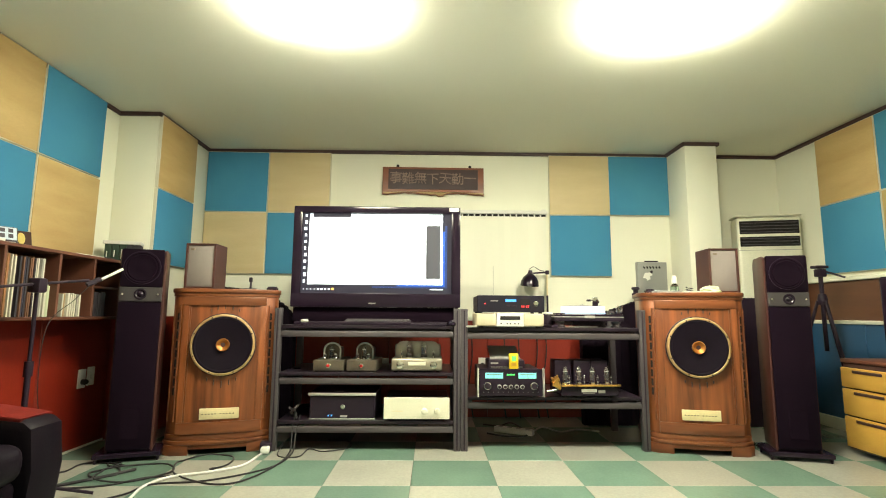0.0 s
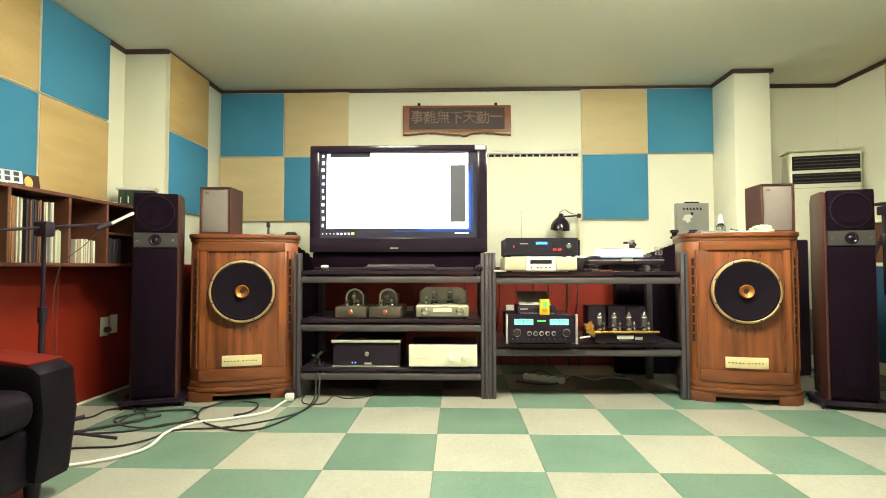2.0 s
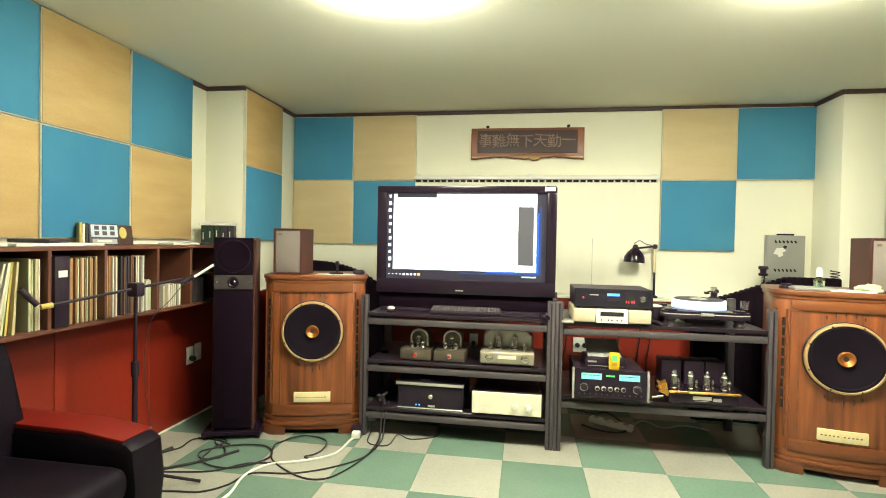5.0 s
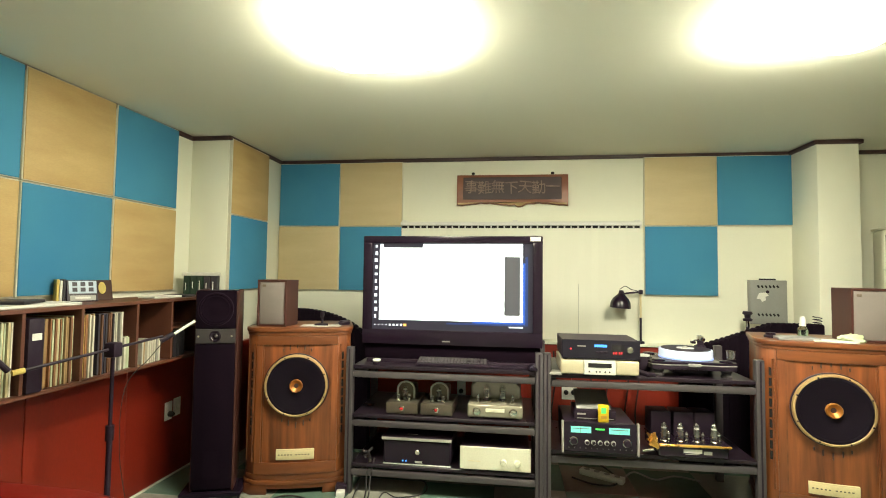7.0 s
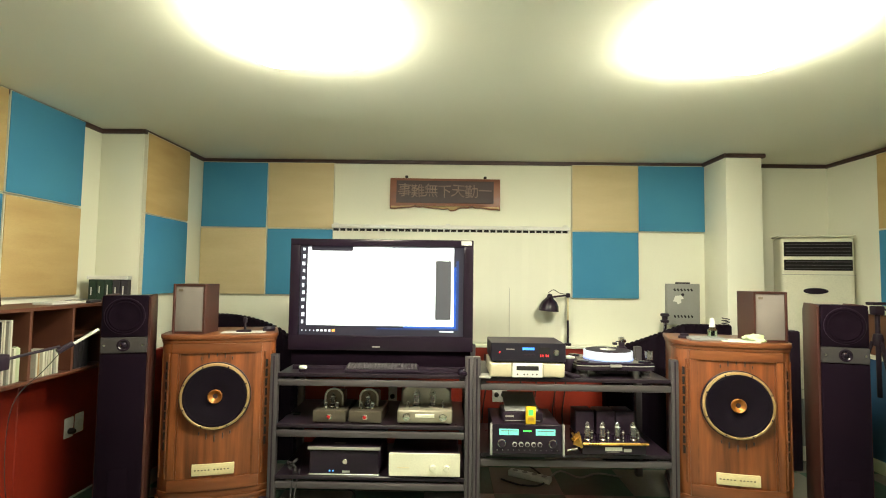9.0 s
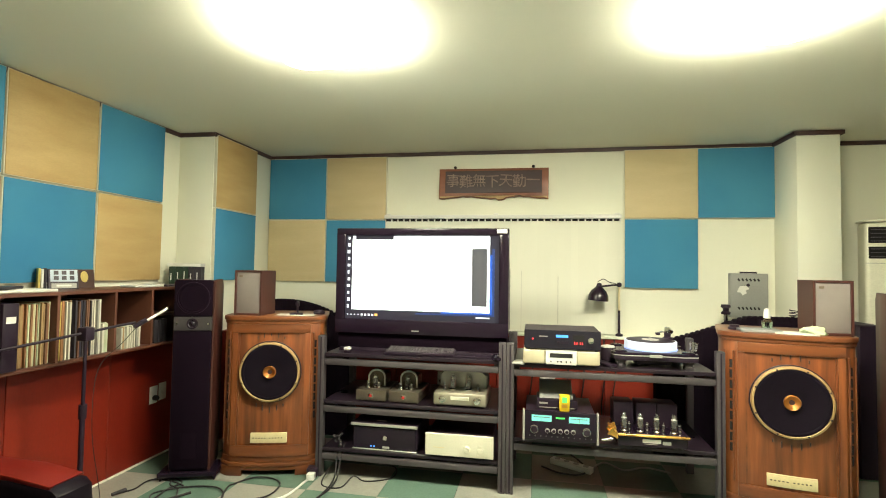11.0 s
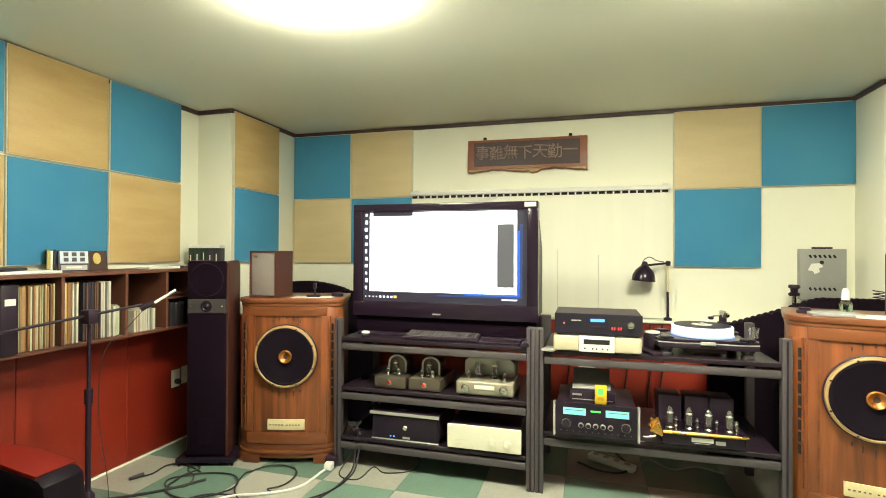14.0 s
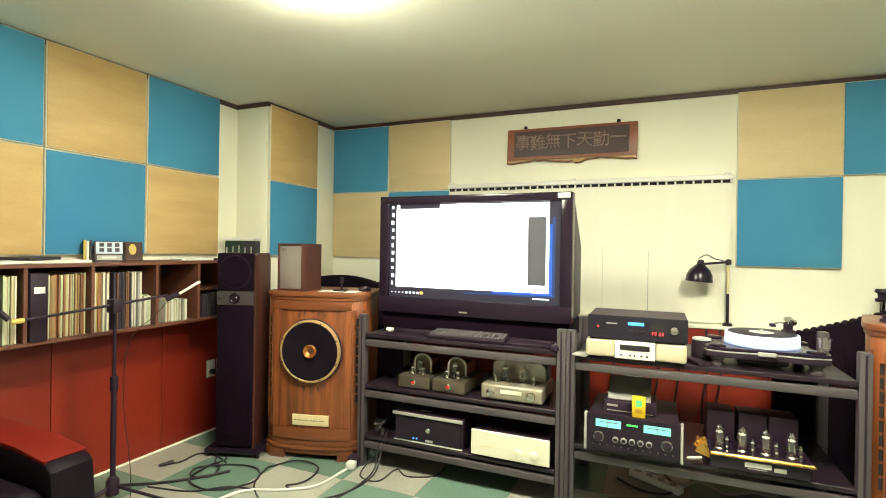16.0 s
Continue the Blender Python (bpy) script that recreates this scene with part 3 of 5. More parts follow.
part("base", L([(0, 0), (0.024, 0), (0.026, 0.01), (0.018, 0.016), (0, 0.016)], None, 20), M_BLACK, e)
part("cap", L([(0.018, 0.0162), (0.026, 0.024), (0.024, 0.034), (0.012, 0.038), (0, 0.038)], None, 20), M_WHITE, e, "glossy white cap")


# ---- amplifiers on the left rack ----
def knob(parent, x, y, z, r, d, material=M_CHROME, label=""):
    """A turned knob facing -y, its back on the panel at y."""
    k = part("knob", L([(0, 0), (r * 1.1, 0), (r * 1.1, d * 0.25), (r, d * 0.3), (r * 0.94, d * 0.95), (r * 0.8, d), (0, d)], Matrix.Translation((x, y, z)) @ FRONT, 20), material, parent, label)
    return k


def valve(parent, x, y, z, r, h, label="clear glass valve with a bright inner plate"):
    b = part("valve", L([(r * 0.8, 0.012), (r * 0.95, h * 0.3), (r, h * 0.5), (r * 0.95, h * 0.72), (r * 0.7, h * 0.88), (r * 0.35, h * 0.97), (0, h)], pose(x, y, z), 18), M_TUBE, parent, label)
    part("socket", L([(0, 0), (r * 1.0, 0), (r * 1.0, 0.008), (r * 0.8, 0.013), (0, 0.013)], pose(x, y, z), 16), M_CHROME, b, "bright valve socket")
    part("base", L([(0, 0.0132), (r * 0.72, 0.0132), (r * 0.72, h * 0.22), (0, h * 0.22)], pose(x, y, z), 14), M_BLACK, b)
    part("plate", B(x - r * 0.5, x + r * 0.5, y - r * 0.3, y + r * 0.3, z + h * 0.27, z + h * 0.66, 0.002, 1), M_GREY, b)
    for s in (-1, 1):
        part("support_rod", C((x + s * r * 0.42, y - r * 0.36, z + h * 0.2), (x + s * r * 0.42, y - r * 0.36, z + h * 0.76), r * 0.07, n=6), M_CHROME, b)
    part("spacer", L([(0, h * 0.67), (r * 0.66, h * 0.67), (r * 0.66, h * 0.70), (0, h * 0.70)], pose(x, y, z), 12), M_PAPER, b, "pale mica spacer")
    part("getter", L([(r * 0.3, h * 0.79), (r * 0.38, h * 0.79), (r * 0.38, h * 0.82), (r * 0.3, h * 0.82)], pose(x, y, z), 12), M_CHROME, b, "bright getter ring")


def mono_valve_amplifier(m):
    e = thing("valve_amplifier", m, "small grey-brown mono valve amplifier with a red jewel", "amplifier", "small valve amplifiers")
    part("chassis", B(-0.10, 0.10, 0, 0.30, 0.006, 0.075, 0.006, 2), M_STEELTAN, e, "silver-grey metal chassis")
    for x in (-0.08, 0.08):
        for y in (0.03, 0.27):
            part("foot", C((x, y, 0), (x, y, 0.007), 0.012, n=10), M_RUBBER, e)
    knob(e, 0.0, 0.0, 0.04, 0.015, 0.010, M_CHROME, "round bright bezel")
    part("knob_lamp", L([(0.0, 0.0), (0.0105, 0.0), (0.009, 0.004), (0.005, 0.006), (0, 0.0065)], pose(0, -0.0102, 0.04) @ FRONT, 14), M_JEWEL, e, "red jewel lamp")
    arch = [(-0.055, 0.0), *[(0.055 * math.cos(a), 0.055 + 0.05 * math.sin(a)) for a in [math.pi - math.pi * i / 12 for i in range(13)]], (0.055, 0.0)]
    part("shield", P(arch[::-1], 0, 0.006, 0.001, pose(0, 0.135, 0.075, 90)), M_STEELTAN, e, "arched back shield")
    part("shield_rim", T([(x, 0.127, 0.075 + z) for x, z in arch], 0.0062), M_WHITE, e, "white arched rim")
    part("transformer_cover", B(-0.055, 0.055, 0.145, 0.28, 0.075, 0.150, 0.015, 3), M_STEELTAN, e)
    part("socket_plate", B(-0.048, 0.048, 0.035, 0.115, 0.0752, 0.080, 0.001, 1), M_CHROME, e, "bright valve socket plate")
    valve(e, -0.035, 0.06, 0.075, 0.014, 0.05)
    valve(e, 0.035, 0.06, 0.075, 0.014, 0.05)
    valve(e, 0.0, 0.095, 0.075, 0.021, 0.092)
    return e


a = mono_valve_amplifier(pose(-0.592, 3.505, 0.492))
copy_thing(a, pose(-0.375, 3.505, 0.492, 0, 0, -1.5))


def wide_valve_amplifier():
    e = thing("valve_amplifier", pose(-0.012, 3.50, 0.492), "wide pale champagne valve amplifier with two chrome knobs", "amplifier")
    part("chassis", B(-0.168, 0.168, 0.0, 0.30, 0.008, 0.088, 0.012, 3), M_CHAMP, e, "pale champagne chassis")
    for x in (-0.14, 0.14):
        for y in (0.03, 0.27):
            part("foot", C((x, y, 0), (x, y, 0.009), 0.014, n=10), M_RUBBER, e)
    part("name_strip", B(-0.058, 0.058, -0.004, 0.002, 0.044, 0.066, 0.002, 1), M_IVORY, e, "bright name strip")
    for x in (-0.11, 0.11):
        knob(e, x, 0.0, 0.048, 0.021, 0.022)
    back = [(-0.15, 0), (-0.15, 0.075), (-0.125, 0.10), (-0.10, 0.106), (0.10, 0.106), (0.125, 0.10), (0.15, 0.075), (0.15, 0)]
    part("shield", P(back[::-1], 0, 0.008, 0.001, pose(0, 0.17, 0.088, 90)), M_SILVER, e, "shaped silvery back shield")
    for x in (-0.055, -0.0, 0.055):
        part("transformer_cover", B(x * 2 - 0.05, x * 2 + 0.05, 0.185, 0.285, 0.088, 0.17, 0.012, 2), M_GREYBOX, e)
    for x in (-0.055, 0.045):
        valve(e, x, 0.085, 0.088, 0.026, 0.11)
    for x in (-0.105, 0.108):
        valve(e, x, 0.06, 0.088, 0.011, 0.055)


wide_valve_amplifier()


def black_amplifier():
    e = thing("power_amplifier", pose(-0.49, 3.485, 0.19), "wide glossy black power amplifier with silver top edge", "amplifier")
    part("body", B(-0.212, 0.212, 0.012, 0.38, 0.014, 0.158, 0.004, 1), M_BLACK, e)
    part("front_panel", B(-0.205, 0.205, 0.0, 0.0118, 0.012, 0.148, 0.003, 1), M_GLOSS, e)
    part("top_plate", B(-0.218, 0.218, -0.002, 0.37, 0.1585, 0.172, 0.004, 2), M_BLACK, e)
    part("top_edge", B(-0.218, 0.218, -0.014, -0.0022, 0.156, 0.173, 0.003, 2), M_SILVER, e, "bright silver front edge")
    part("bottom_bar", B(-0.212, 0.212, -0.004, 0.01, 0.006, 0.0115, 0.002, 1), M_SILVER, e)
    part("power_button", L([(0, 0), (0.015, 0), (0.015, 0.006), (0.012, 0.009), (0, 0.009)], pose(0.005, 0.0, 0.085) @ FRONT, 20), M_CHROME, e, "round bright button")
    part("lettering_bar", B(-0.07, -0.005, 0.06, 0.068, 0.1721, 0.174), M_MARK, e)
    for x in (-0.09, -0.07):
        part("indicator", B(x, x + 0.008, -0.002, 0.002, 0.026, 0.034), G_DISP, e, "blue indicator light")
    part("lettering_bar", B(-0.01, 0.035, -0.002, 0.002, 0.02, 0.032), M_MARK, e)
    for x in (-0.18, 0.18):
        for y in (0.04, 0.34):
            part("foot", C((x, y, 0), (x, y, 0.014), 0.02, n=12), M_RUBBER, e)


def ivory_amplifier():
    e = thing("power_amplifier", pose(-0.008, 3.465, 0.19), "ivory-fronted power amplifier with two round knobs", "amplifier")
    part("front_panel", B(-0.212, 0.212, 0.0, 0.014, 0.012, 0.146, 0.003, 1), M_IVORY, e)
    part("body", B(-0.205, 0.205, 0.0142, 0.38, 0.014, 0.14, 0.003, 1), M_BLACK, e)
    for x in (0.05, 0.132):
        knob(e, x, 0.0, 0.062, 0.019, 0.024, M_IVORY, "ivory knob")
    part("lettering_bar", B(-0.16, -0.09, -0.001, 0.002, 0.06, 0.064), M_PLATE, e)
    for x in (-0.17, 0.17):
        for y in (0.04, 0.34):
            part("foot", C((x, y, 0), (x, y, 0.0135), 0.018, n=12), M_RUBBER, e)


black_amplifier()
ivory_amplifier()


# ---- on the right rack ----
def converter():
    e = thing("audio_converter", pose(0.605, 3.45, 0.884), "black audio converter with blue and red displays", "audio component")
    part("case", B(-0.222, 0.222, 0.008, 0.33, 0.006, 0.112, 0.004, 1), M_BLACK, e)
    part("front_panel", B(-0.222, 0.222, 0.0, 0.0078, 0.004, 0.114, 0.003, 1), mat("charcoal_panel", (0.018, 0.015, 0.024), (0.014, 0.012, 0.02), 6, 0.4, spec=0.25), e)
    part("power_lamp", L([(0, 0), (0.005, 0), (0.005, 0.004), (0, 0.005)], pose(-0.172, 0, 0.06) @ FRONT, 14), G_RED, e, "lit red power button")
    part("lettering_bar", B(-0.135, -0.085, -0.0012, 0.001, 0.074, 0.080), M_MARK, e)
    part("display", B(-0.036, 0.035, -0.0015, 0.001, 0.073, 0.088), G_DISP, e, "lit blue display")
    for x in (-0.03, -0.005, 0.02):
        part("button", B(x, x + 0.018, -0.004, 0.001, 0.038, 0.05, 0.002, 1), M_BLACK, e)
    w = part("digit_window", B(0.062, 0.128, -0.0012, 0.001, 0.026, 0.09), M_DARKSLOT, e, "dark window")
    for x, z in ((0.070, 0.034), (0.083, 0.034), (0.102, 0.034), (0.114, 0.034)):
        part("red_digits", B(x, x + 0.005, -0.003, -0.0013, z, z + 0.014), G_RED, w)
    knob(e, 0.165, 0.0, 0.06, 0.016, 0.014)
    for x in (-0.2, 0.2):
        for y in (0.03, 0.3):
            part("foot", C((x, y, -0.004), (x, y, 0.0065), 0.013, n=10), M_RUBBER, e)


def disc_player():
    e = thing("disc_player", pose(0.60, 3.455, 0.787), "pale champagne disc player with a silver centre panel", "audio component")
    part("case", B(-0.222, 0.222, 0.03, 0.34, 0.01, 0.092, 0.005, 2), M_PLAYER, e)
    for s in (-1, 1):
        part("side_front", B(*sorted((s * 0.09, s * 0.224)), 0.0, 0.0295, 0.008, 0.093, 0.012, 3), M_PLAYER, e, "rounded champagne front wing")
    part("centre_panel", B(-0.0895, 0.0895, -0.002, 0.0295, 0.008, 0.093, 0.002, 1), M_WHITE, e, "silver centre panel")
    part("tray_window", B(-0.066, 0.066, -0.0045, -0.0018, 0.05, 0.075), M_DARKSLOT, e, "dark disc tray window")
    for x in (-0.06, -0.02, 0.0, 0.03, 0.055):
        part("button", L([(0, 0), (0.005, 0), (0.004, 0.004), (0, 0.004)], pose(x, -0.002, 0.026) @ FRONT, 10), M_BLACK, e)
    for x in (-0.19, 0.19):
        for y in (0.04, 0.3):
            part("foot", C((x, y, 0), (x, y, 0.0105), 0.016, n=10), M_RUBBER, e)


disc_player()
converter()


def turntable():
    e = thing("turntable", pose(1.145, 3.50, 0.787), "black record turntable with a lit white platter", "turntable")
    outline = [(-0.235, 0.02), (-0.15, 0.0), (0.0, 0.018), (0.15, 0.0), (0.235, 0.02), (0.245, 0.07), (0.20, 0.16), (0.20, 0.26), (0.22, 0.33), (0.15, 0.36), (-0.15, 0.36), (-0.22, 0.33), (-0.20, 0.26), (-0.20, 0.16), (-0.245, 0.07)]
    part("plinth", P(outline, 0.045, 0.07, 0.004), M_BLACK, e, "shaped black plinth")
    part("trim_band", P([(x * 1.004, y - 0.001) for x, y in outline], 0.0702, 0.075, 0.001), M_SILVER, e, "thin silver band")
    part("upper_plinth", P(outline, 0.0752, 0.09, 0.004), M_GLOSS, e)
    part("badge", B(-0.035, 0.035, 0.004, 0.014, 0.065, 0.082, 0.002, 1), M_SILVER, e, "small silver badge")
    for x, y in ((-0.19, 0.055), (0.19, 0.055), (-0.18, 0.31), (0.18, 0.31)):
        part("foot", L([(0, 0), (0.03, 0), (0.032, 0.012), (0.024, 0.018), (0.024, 0.026), (0.032, 0.032), (0.032, 0.043), (0, 0.0445)], pose(x, y, 0), 20), M_GREY, e, "ribbed dark metal foot")
        part("foot_cap", L([(0.036, 0.0905), (0.036, 0.096), (0.03, 0.099), (0, 0.099)], pose(x, y, 0), 20), M_GLOSS, e)
    part("suspension_box", B(-0.10, 0.10, 0.08, 0.30, 0.012, 0.0445, 0.004, 1), M_BLACK, e, "black box under the plinth")
    # platter and rim carry weak emission of their own, bluish white and blue
    p = part("platter", L([(0, 0.092), (0.148, 0.092), (0.152, 0.096), (0.152, 0.142), (0.149, 0.146), (0, 0.146)], pose(0.005, 0.185, 0), 56), G_PLATTER, e, "thick frosted platter with a weak bluish-white glow")
    part("glow_ring", L([(0.1525, 0.0935), (0.1545, 0.0935), (0.1545, 0.1), (0.1525, 0.1)], pose(0.005, 0.185, 0), 56), G_PLATBLUE, p, "blue lit rim")
    part("record_mat", L([(0.0, 0.1462), (0.14, 0.1462), (0.14, 0.149), (0, 0.149)], pose(0.005, 0.185, 0), 48), M_BLACK, p, "black record on the platter")
    part("record_label", L([(0.0, 0.1491), (0.05, 0.1491), (0.05, 0.1503), (0, 0.1503)], pose(0.005, 0.185, 0), 32), M_PAPER, p, "white record label")
    part("motor_pod", L([(0, 0.0), (0.045, 0), (0.045, 0.080), (0.04, 0.09), (0, 0.09)], pose(-0.245, 0.20, 0), 24), M_BLACK, e)
    part("motor_pulley", L([(0, 0.0902), (0.042, 0.0902), (0.042, 0.098), (0.012, 0.104), (0, 0.104)], pose(-0.245, 0.20, 0), 20), M_WHITE, e, "white motor pulley")
    arm = part("tonearm", T([(0.19, 0.26, 0.155), (0.14, 0.20, 0.162), (0.10, 0.13, 0.160)], 0.004), M_CHROME, e, "bright metal tonearm")
    arm.location = (-0.055, 0.045, 0.03)
    part("arm_base", L([(0, 0.0605), (0.03, 0.0605), (0.03, 0.12), (0.02, 0.125), (0.02, 0.15), (0, 0.15)], pose(0.19, 0.26, 0), 18), M_BLACK, arm)
    part("counterweight", C((0.205, 0.285, 0.156), (0.222, 0.31, 0.154), 0.016, n=16), M_CHROME, arm)
    part("bearing", B(0.172, 0.205, 0.245, 0.275, 0.15, 0.185, 0.004, 2), M_CHROME, arm)
    part("headshell", B(0.088, 0.112, 0.105, 0.14, 0.151, 0.165, 0.003, 1), M_BLACK, arm)
    part("record_weight", L([(0, 0.1504), (0.018, 0.1504), (0.018, 0.155), (0.004, 0.16), (0, 0.165)], pose(0.005, 0.185, 0), 16), M_SILVER, e)


turntable()
e = thing("drinking_glass", pose(1.37, 3.58, 0.8915), "small clear glass tumbler on the turntable corner", "glass")
part("tumbler", L([(0.0, 0.0), (0.022, 0.0), (0.026, 0.05), (0.024, 0.05), (0.02, 0.006), (0, 0.006)], None, 20), M_TUBE, e)
solid("phone", B(-0.035, 0.035, -0.055, 0.055, 0, 0.012, 0.004, 2), M_SILVER, "small silver handset lying on the shelf", "phone", m=pose(0.356, 3.50, 0.787, 0, 0, -12))
solid("remote_control", B(-0.028, 0.028, -0.08, 0.08, 0, 0.018, 0.005, 2), M_BLACK, "black remote control lying on the shelf", "remote control", m=pose(0.87, 3.56, 0.787, 0, 0, 25))


def meter_amplifier():
    e = thing("integrated_amplifier", pose(0.596, 3.43, 0.342), "black glass-fronted amplifier with two lit teal meters", "amplifier")
    part("body", B(-0.20, 0.20, 0.016, 0.40, 0.014, 0.176, 0.003, 1), M_BLACK, e)
    part("glass_front", B(-0.205, 0.205, 0.0, 0.0158, 0.012, 0.182, 0.003, 1), M_GLOSS, e, "black glass front")
    for s in (-1, 1):
        part("end_cap", B(*sorted((s * 0.2055, s * 0.218)), -0.014, 0.018, 0.006, 0.188, 0.005, 2), M_SILVER, e, "silver end cap")
        m = part("meter", B(*sorted((s * 0.05, s * 0.165)), -0.0015, 0.002, 0.122, 0.158), G_METER, e, "lit teal meter")
        part("needle", B(s * 0.11 - 0.0008, s * 0.11 + 0.0008, -0.0026, -0.0016, 0.124, 0.152), M_DMARK, m)
        part("scale", B(*sorted((s * 0.06, s * 0.155)), -0.0026, -0.0016, 0.145, 0.148), M_DMARK, m)
        knob(e, s * 0.15, 0.0, 0.075, 0.020, 0.02, M_BLACK, "black knob in a bright ring")
        part("knob_ring", L([(0.0195, 0), (0.0245, 0), (0.0245, 0.004), (0.0205, 0.006), (0.0195, 0.004)], pose(s * 0.15, 0, 0.075) @ FRONT, 24), M_CHROME, e, "bright ring")
    for i in range(5):
        x = -0.074 + 0.037 * i
        knob(e, x, 0.0, 0.07, 0.010, 0.014, M_BLACK)
        part("knob_ring", L([(0.0100, 0), (0.0140, 0), (0.0140, 0.003), (0.0112, 0.0145), (0.0100, 0.0145)], pose(x, 0, 0.07) @ FRONT, 18), M_SILVER, e, "bright ring")
    for i in range(12):
        x = -0.176 + 0.032 * i
        part("push_button", C((x, -0.004, 0.036), (x, 0.001, 0.036), 0.0035, n=8), M_GREY, e)
    part("name_bar", B(-0.025, 0.025, -0.0015, 0.001, 0.142, 0.150), G_GREEN, e, "small lit green bar")
    for x in (-0.17, 0.17):
        for y in (0.05, 0.35):
            part("foot", C((x, y, 0), (x, y, 0.0135), 0.02, n=12), M_RUBBER, e)


meter_amplifier()
e = thing("phono_stage", pose(0.575, 3.50, 0.519), "small black component with grey sloped lid", "audio component")
part("case", B(-0.115, 0.125, 0.0, 0.20, 0.0, 0.055, 0.006, 2), M_BLACK, e)
part("lid", B(-0.10, 0.10, 0.0, 0.2, 0.0, 0.006, 0.002, 1, m=pose(0, 0.03, 0.056, 22)), M_GREYBOX, e, "grey tilted lid")
part("lettering_bar", B(-0.10, -0.05, -0.0015, 0.001, 0.030, 0.040), M_MARK, e)
part("front_strip", B(-0.1, 0.11, -0.0015, 0.001, 0.008, 0.012), M_MARK, e)
e = thing("tester", pose(0.622, 3.462, 0.519), "small yellow meter with a lit green window", "tester")
part("case", B(-0.03, 0.03, 0.0, 0.022, 0.0, 0.10, 0.005, 2), G_YELLOW, e)
part("window", B(-0.014, 0.014, -0.0015, 0.001, 0.052, 0.084), G_GREEN, e, "lit green window")
part("label_bar", B(-0.016, 0.016, -0.0015, 0.001, 0.022, 0.04), M_GOLD, e)


def tube_power_amplifier():
    e = thing("valve_power_amplifier", pose(1.112, 3.425, 0.342, 0, 0, 1.5), "black valve power amplifier with a gold front edge", "amplifier")
    part("chassis", B(-0.19, 0.19, 0.02, 0.30, 0.012, 0.072, 0.004, 1), M_GLOSS, e, "black lower chassis")
    part("top_plate", B(-0.19, 0.20, 0.0165, 0.31, 0.0725, 0.084, 0.003, 1), M_GLOSS, e)
    part("front_edge", B(-0.19, 0.20, 0.0, 0.0162, 0.0722, 0.085, 0.003, 1), M_GOLD, e, "polished gold front edge")
    part("name_bar", B(-0.055, 0.045, 0.0175, 0.0205, 0.036, 0.056), M_PAPER, e, "white lettering bar")
    part("number_bar", B(0.055, 0.10, 0.0175, 0.0205, 0.030, 0.048), M_MARK, e)
    part("small_print", B(-0.045, 0.03, 0.0175, 0.0205, 0.028, 0.031), M_MARK, e)
    for x in (-0.13, 0.0, 0.12):
        part("transformer", B(x - 0.057, x + 0.057, 0.17, 0.30, 0.0845, 0.225, 0.006, 2), M_BLACK, e, "black boxed transformer")
    for x in (-0.15, -0.06, 0.03, 0.125):
        valve(e, x, 0.055, 0.0845, 0.022, 0.115)
    for x in (-0.115, -0.015, 0.075, 0.165):
        valve(e, x, 0.085, 0.0845, 0.011, 0.055)
    for i in range(9):
        a = radians(18 + 13 * (i % 5))
        r = 0.07 + 0.018 * (i // 5)
        part("terminal", C((-0.195, 0.012 + 0.012 * (i // 5), 0.06), (-0.195 - r * math.sin(a) * 0.8, 0.0 + 0.012 * (i // 5), 0.06 + r * math.cos(a)), 0.0055, 0.0075, 8), M_GOLD, e, "gold terminal post")
    part("terminal_plate", B(-0.006, 0.006, 0.0, 0.06, 0, 0.085, 0.001, 1, m=pose(-0.192, 0.02, 0.05, 0, -32, 0)), M_GOLD, e, "gold terminal plate")
    part("plug", C((-0.285, -0.004, 0.045), (-0.225, 0.004, 0.052), 0.008, n=10), M_CHROME, e, "bright plug")
    for x in (-0.16, 0.16):
        for y in (0.05, 0.27):
            part("foot", C((x, y, 0), (x, y, 0.0115), 0.018, n=12), M_RUBBER, e)


tube_power_amplifier()


# ---- large wooden loudspeakers ----
def bow(x, lift=0.0):
    """The bowed front: y at x, brought forward by lift."""
    return 0.0 - 0.024 * (1 - (x / 0.25) ** 2) - lift


def cabinet_outline(grow):
    g = grow
    front = [(-0.25 - g * 0.4 + (0.5 + g * 0.8) * i / 16, bow(-0.25 + 0.5 * i / 16, g)) for i in range(17)]
    return [*front, (0.300 + g, 0.035 - g * 0.4), (0.318 + g, 0.075), (0.318 + g, 0.16), (0.29 + g, 0.43 + g), (-0.29 - g, 0.43 + g), (-0.318 - g, 0.16), (-0.318 - g, 0.075), (-0.300 - g, 0.035 - g * 0.4)]


def curved_strip(x0, x1, z0, z1, lift, back=-0.002, n=10, bevel=0.003):
    pts = [(x0 + (x1 - x0) * i / n, bow(x0 + (x1 - x0) * i / n, lift)) for i in range(n + 1)]
    rear = [(x, bow(x, back)) for x, _ in reversed(pts)]
    return P([*pts, *rear], z0, z1, bevel)


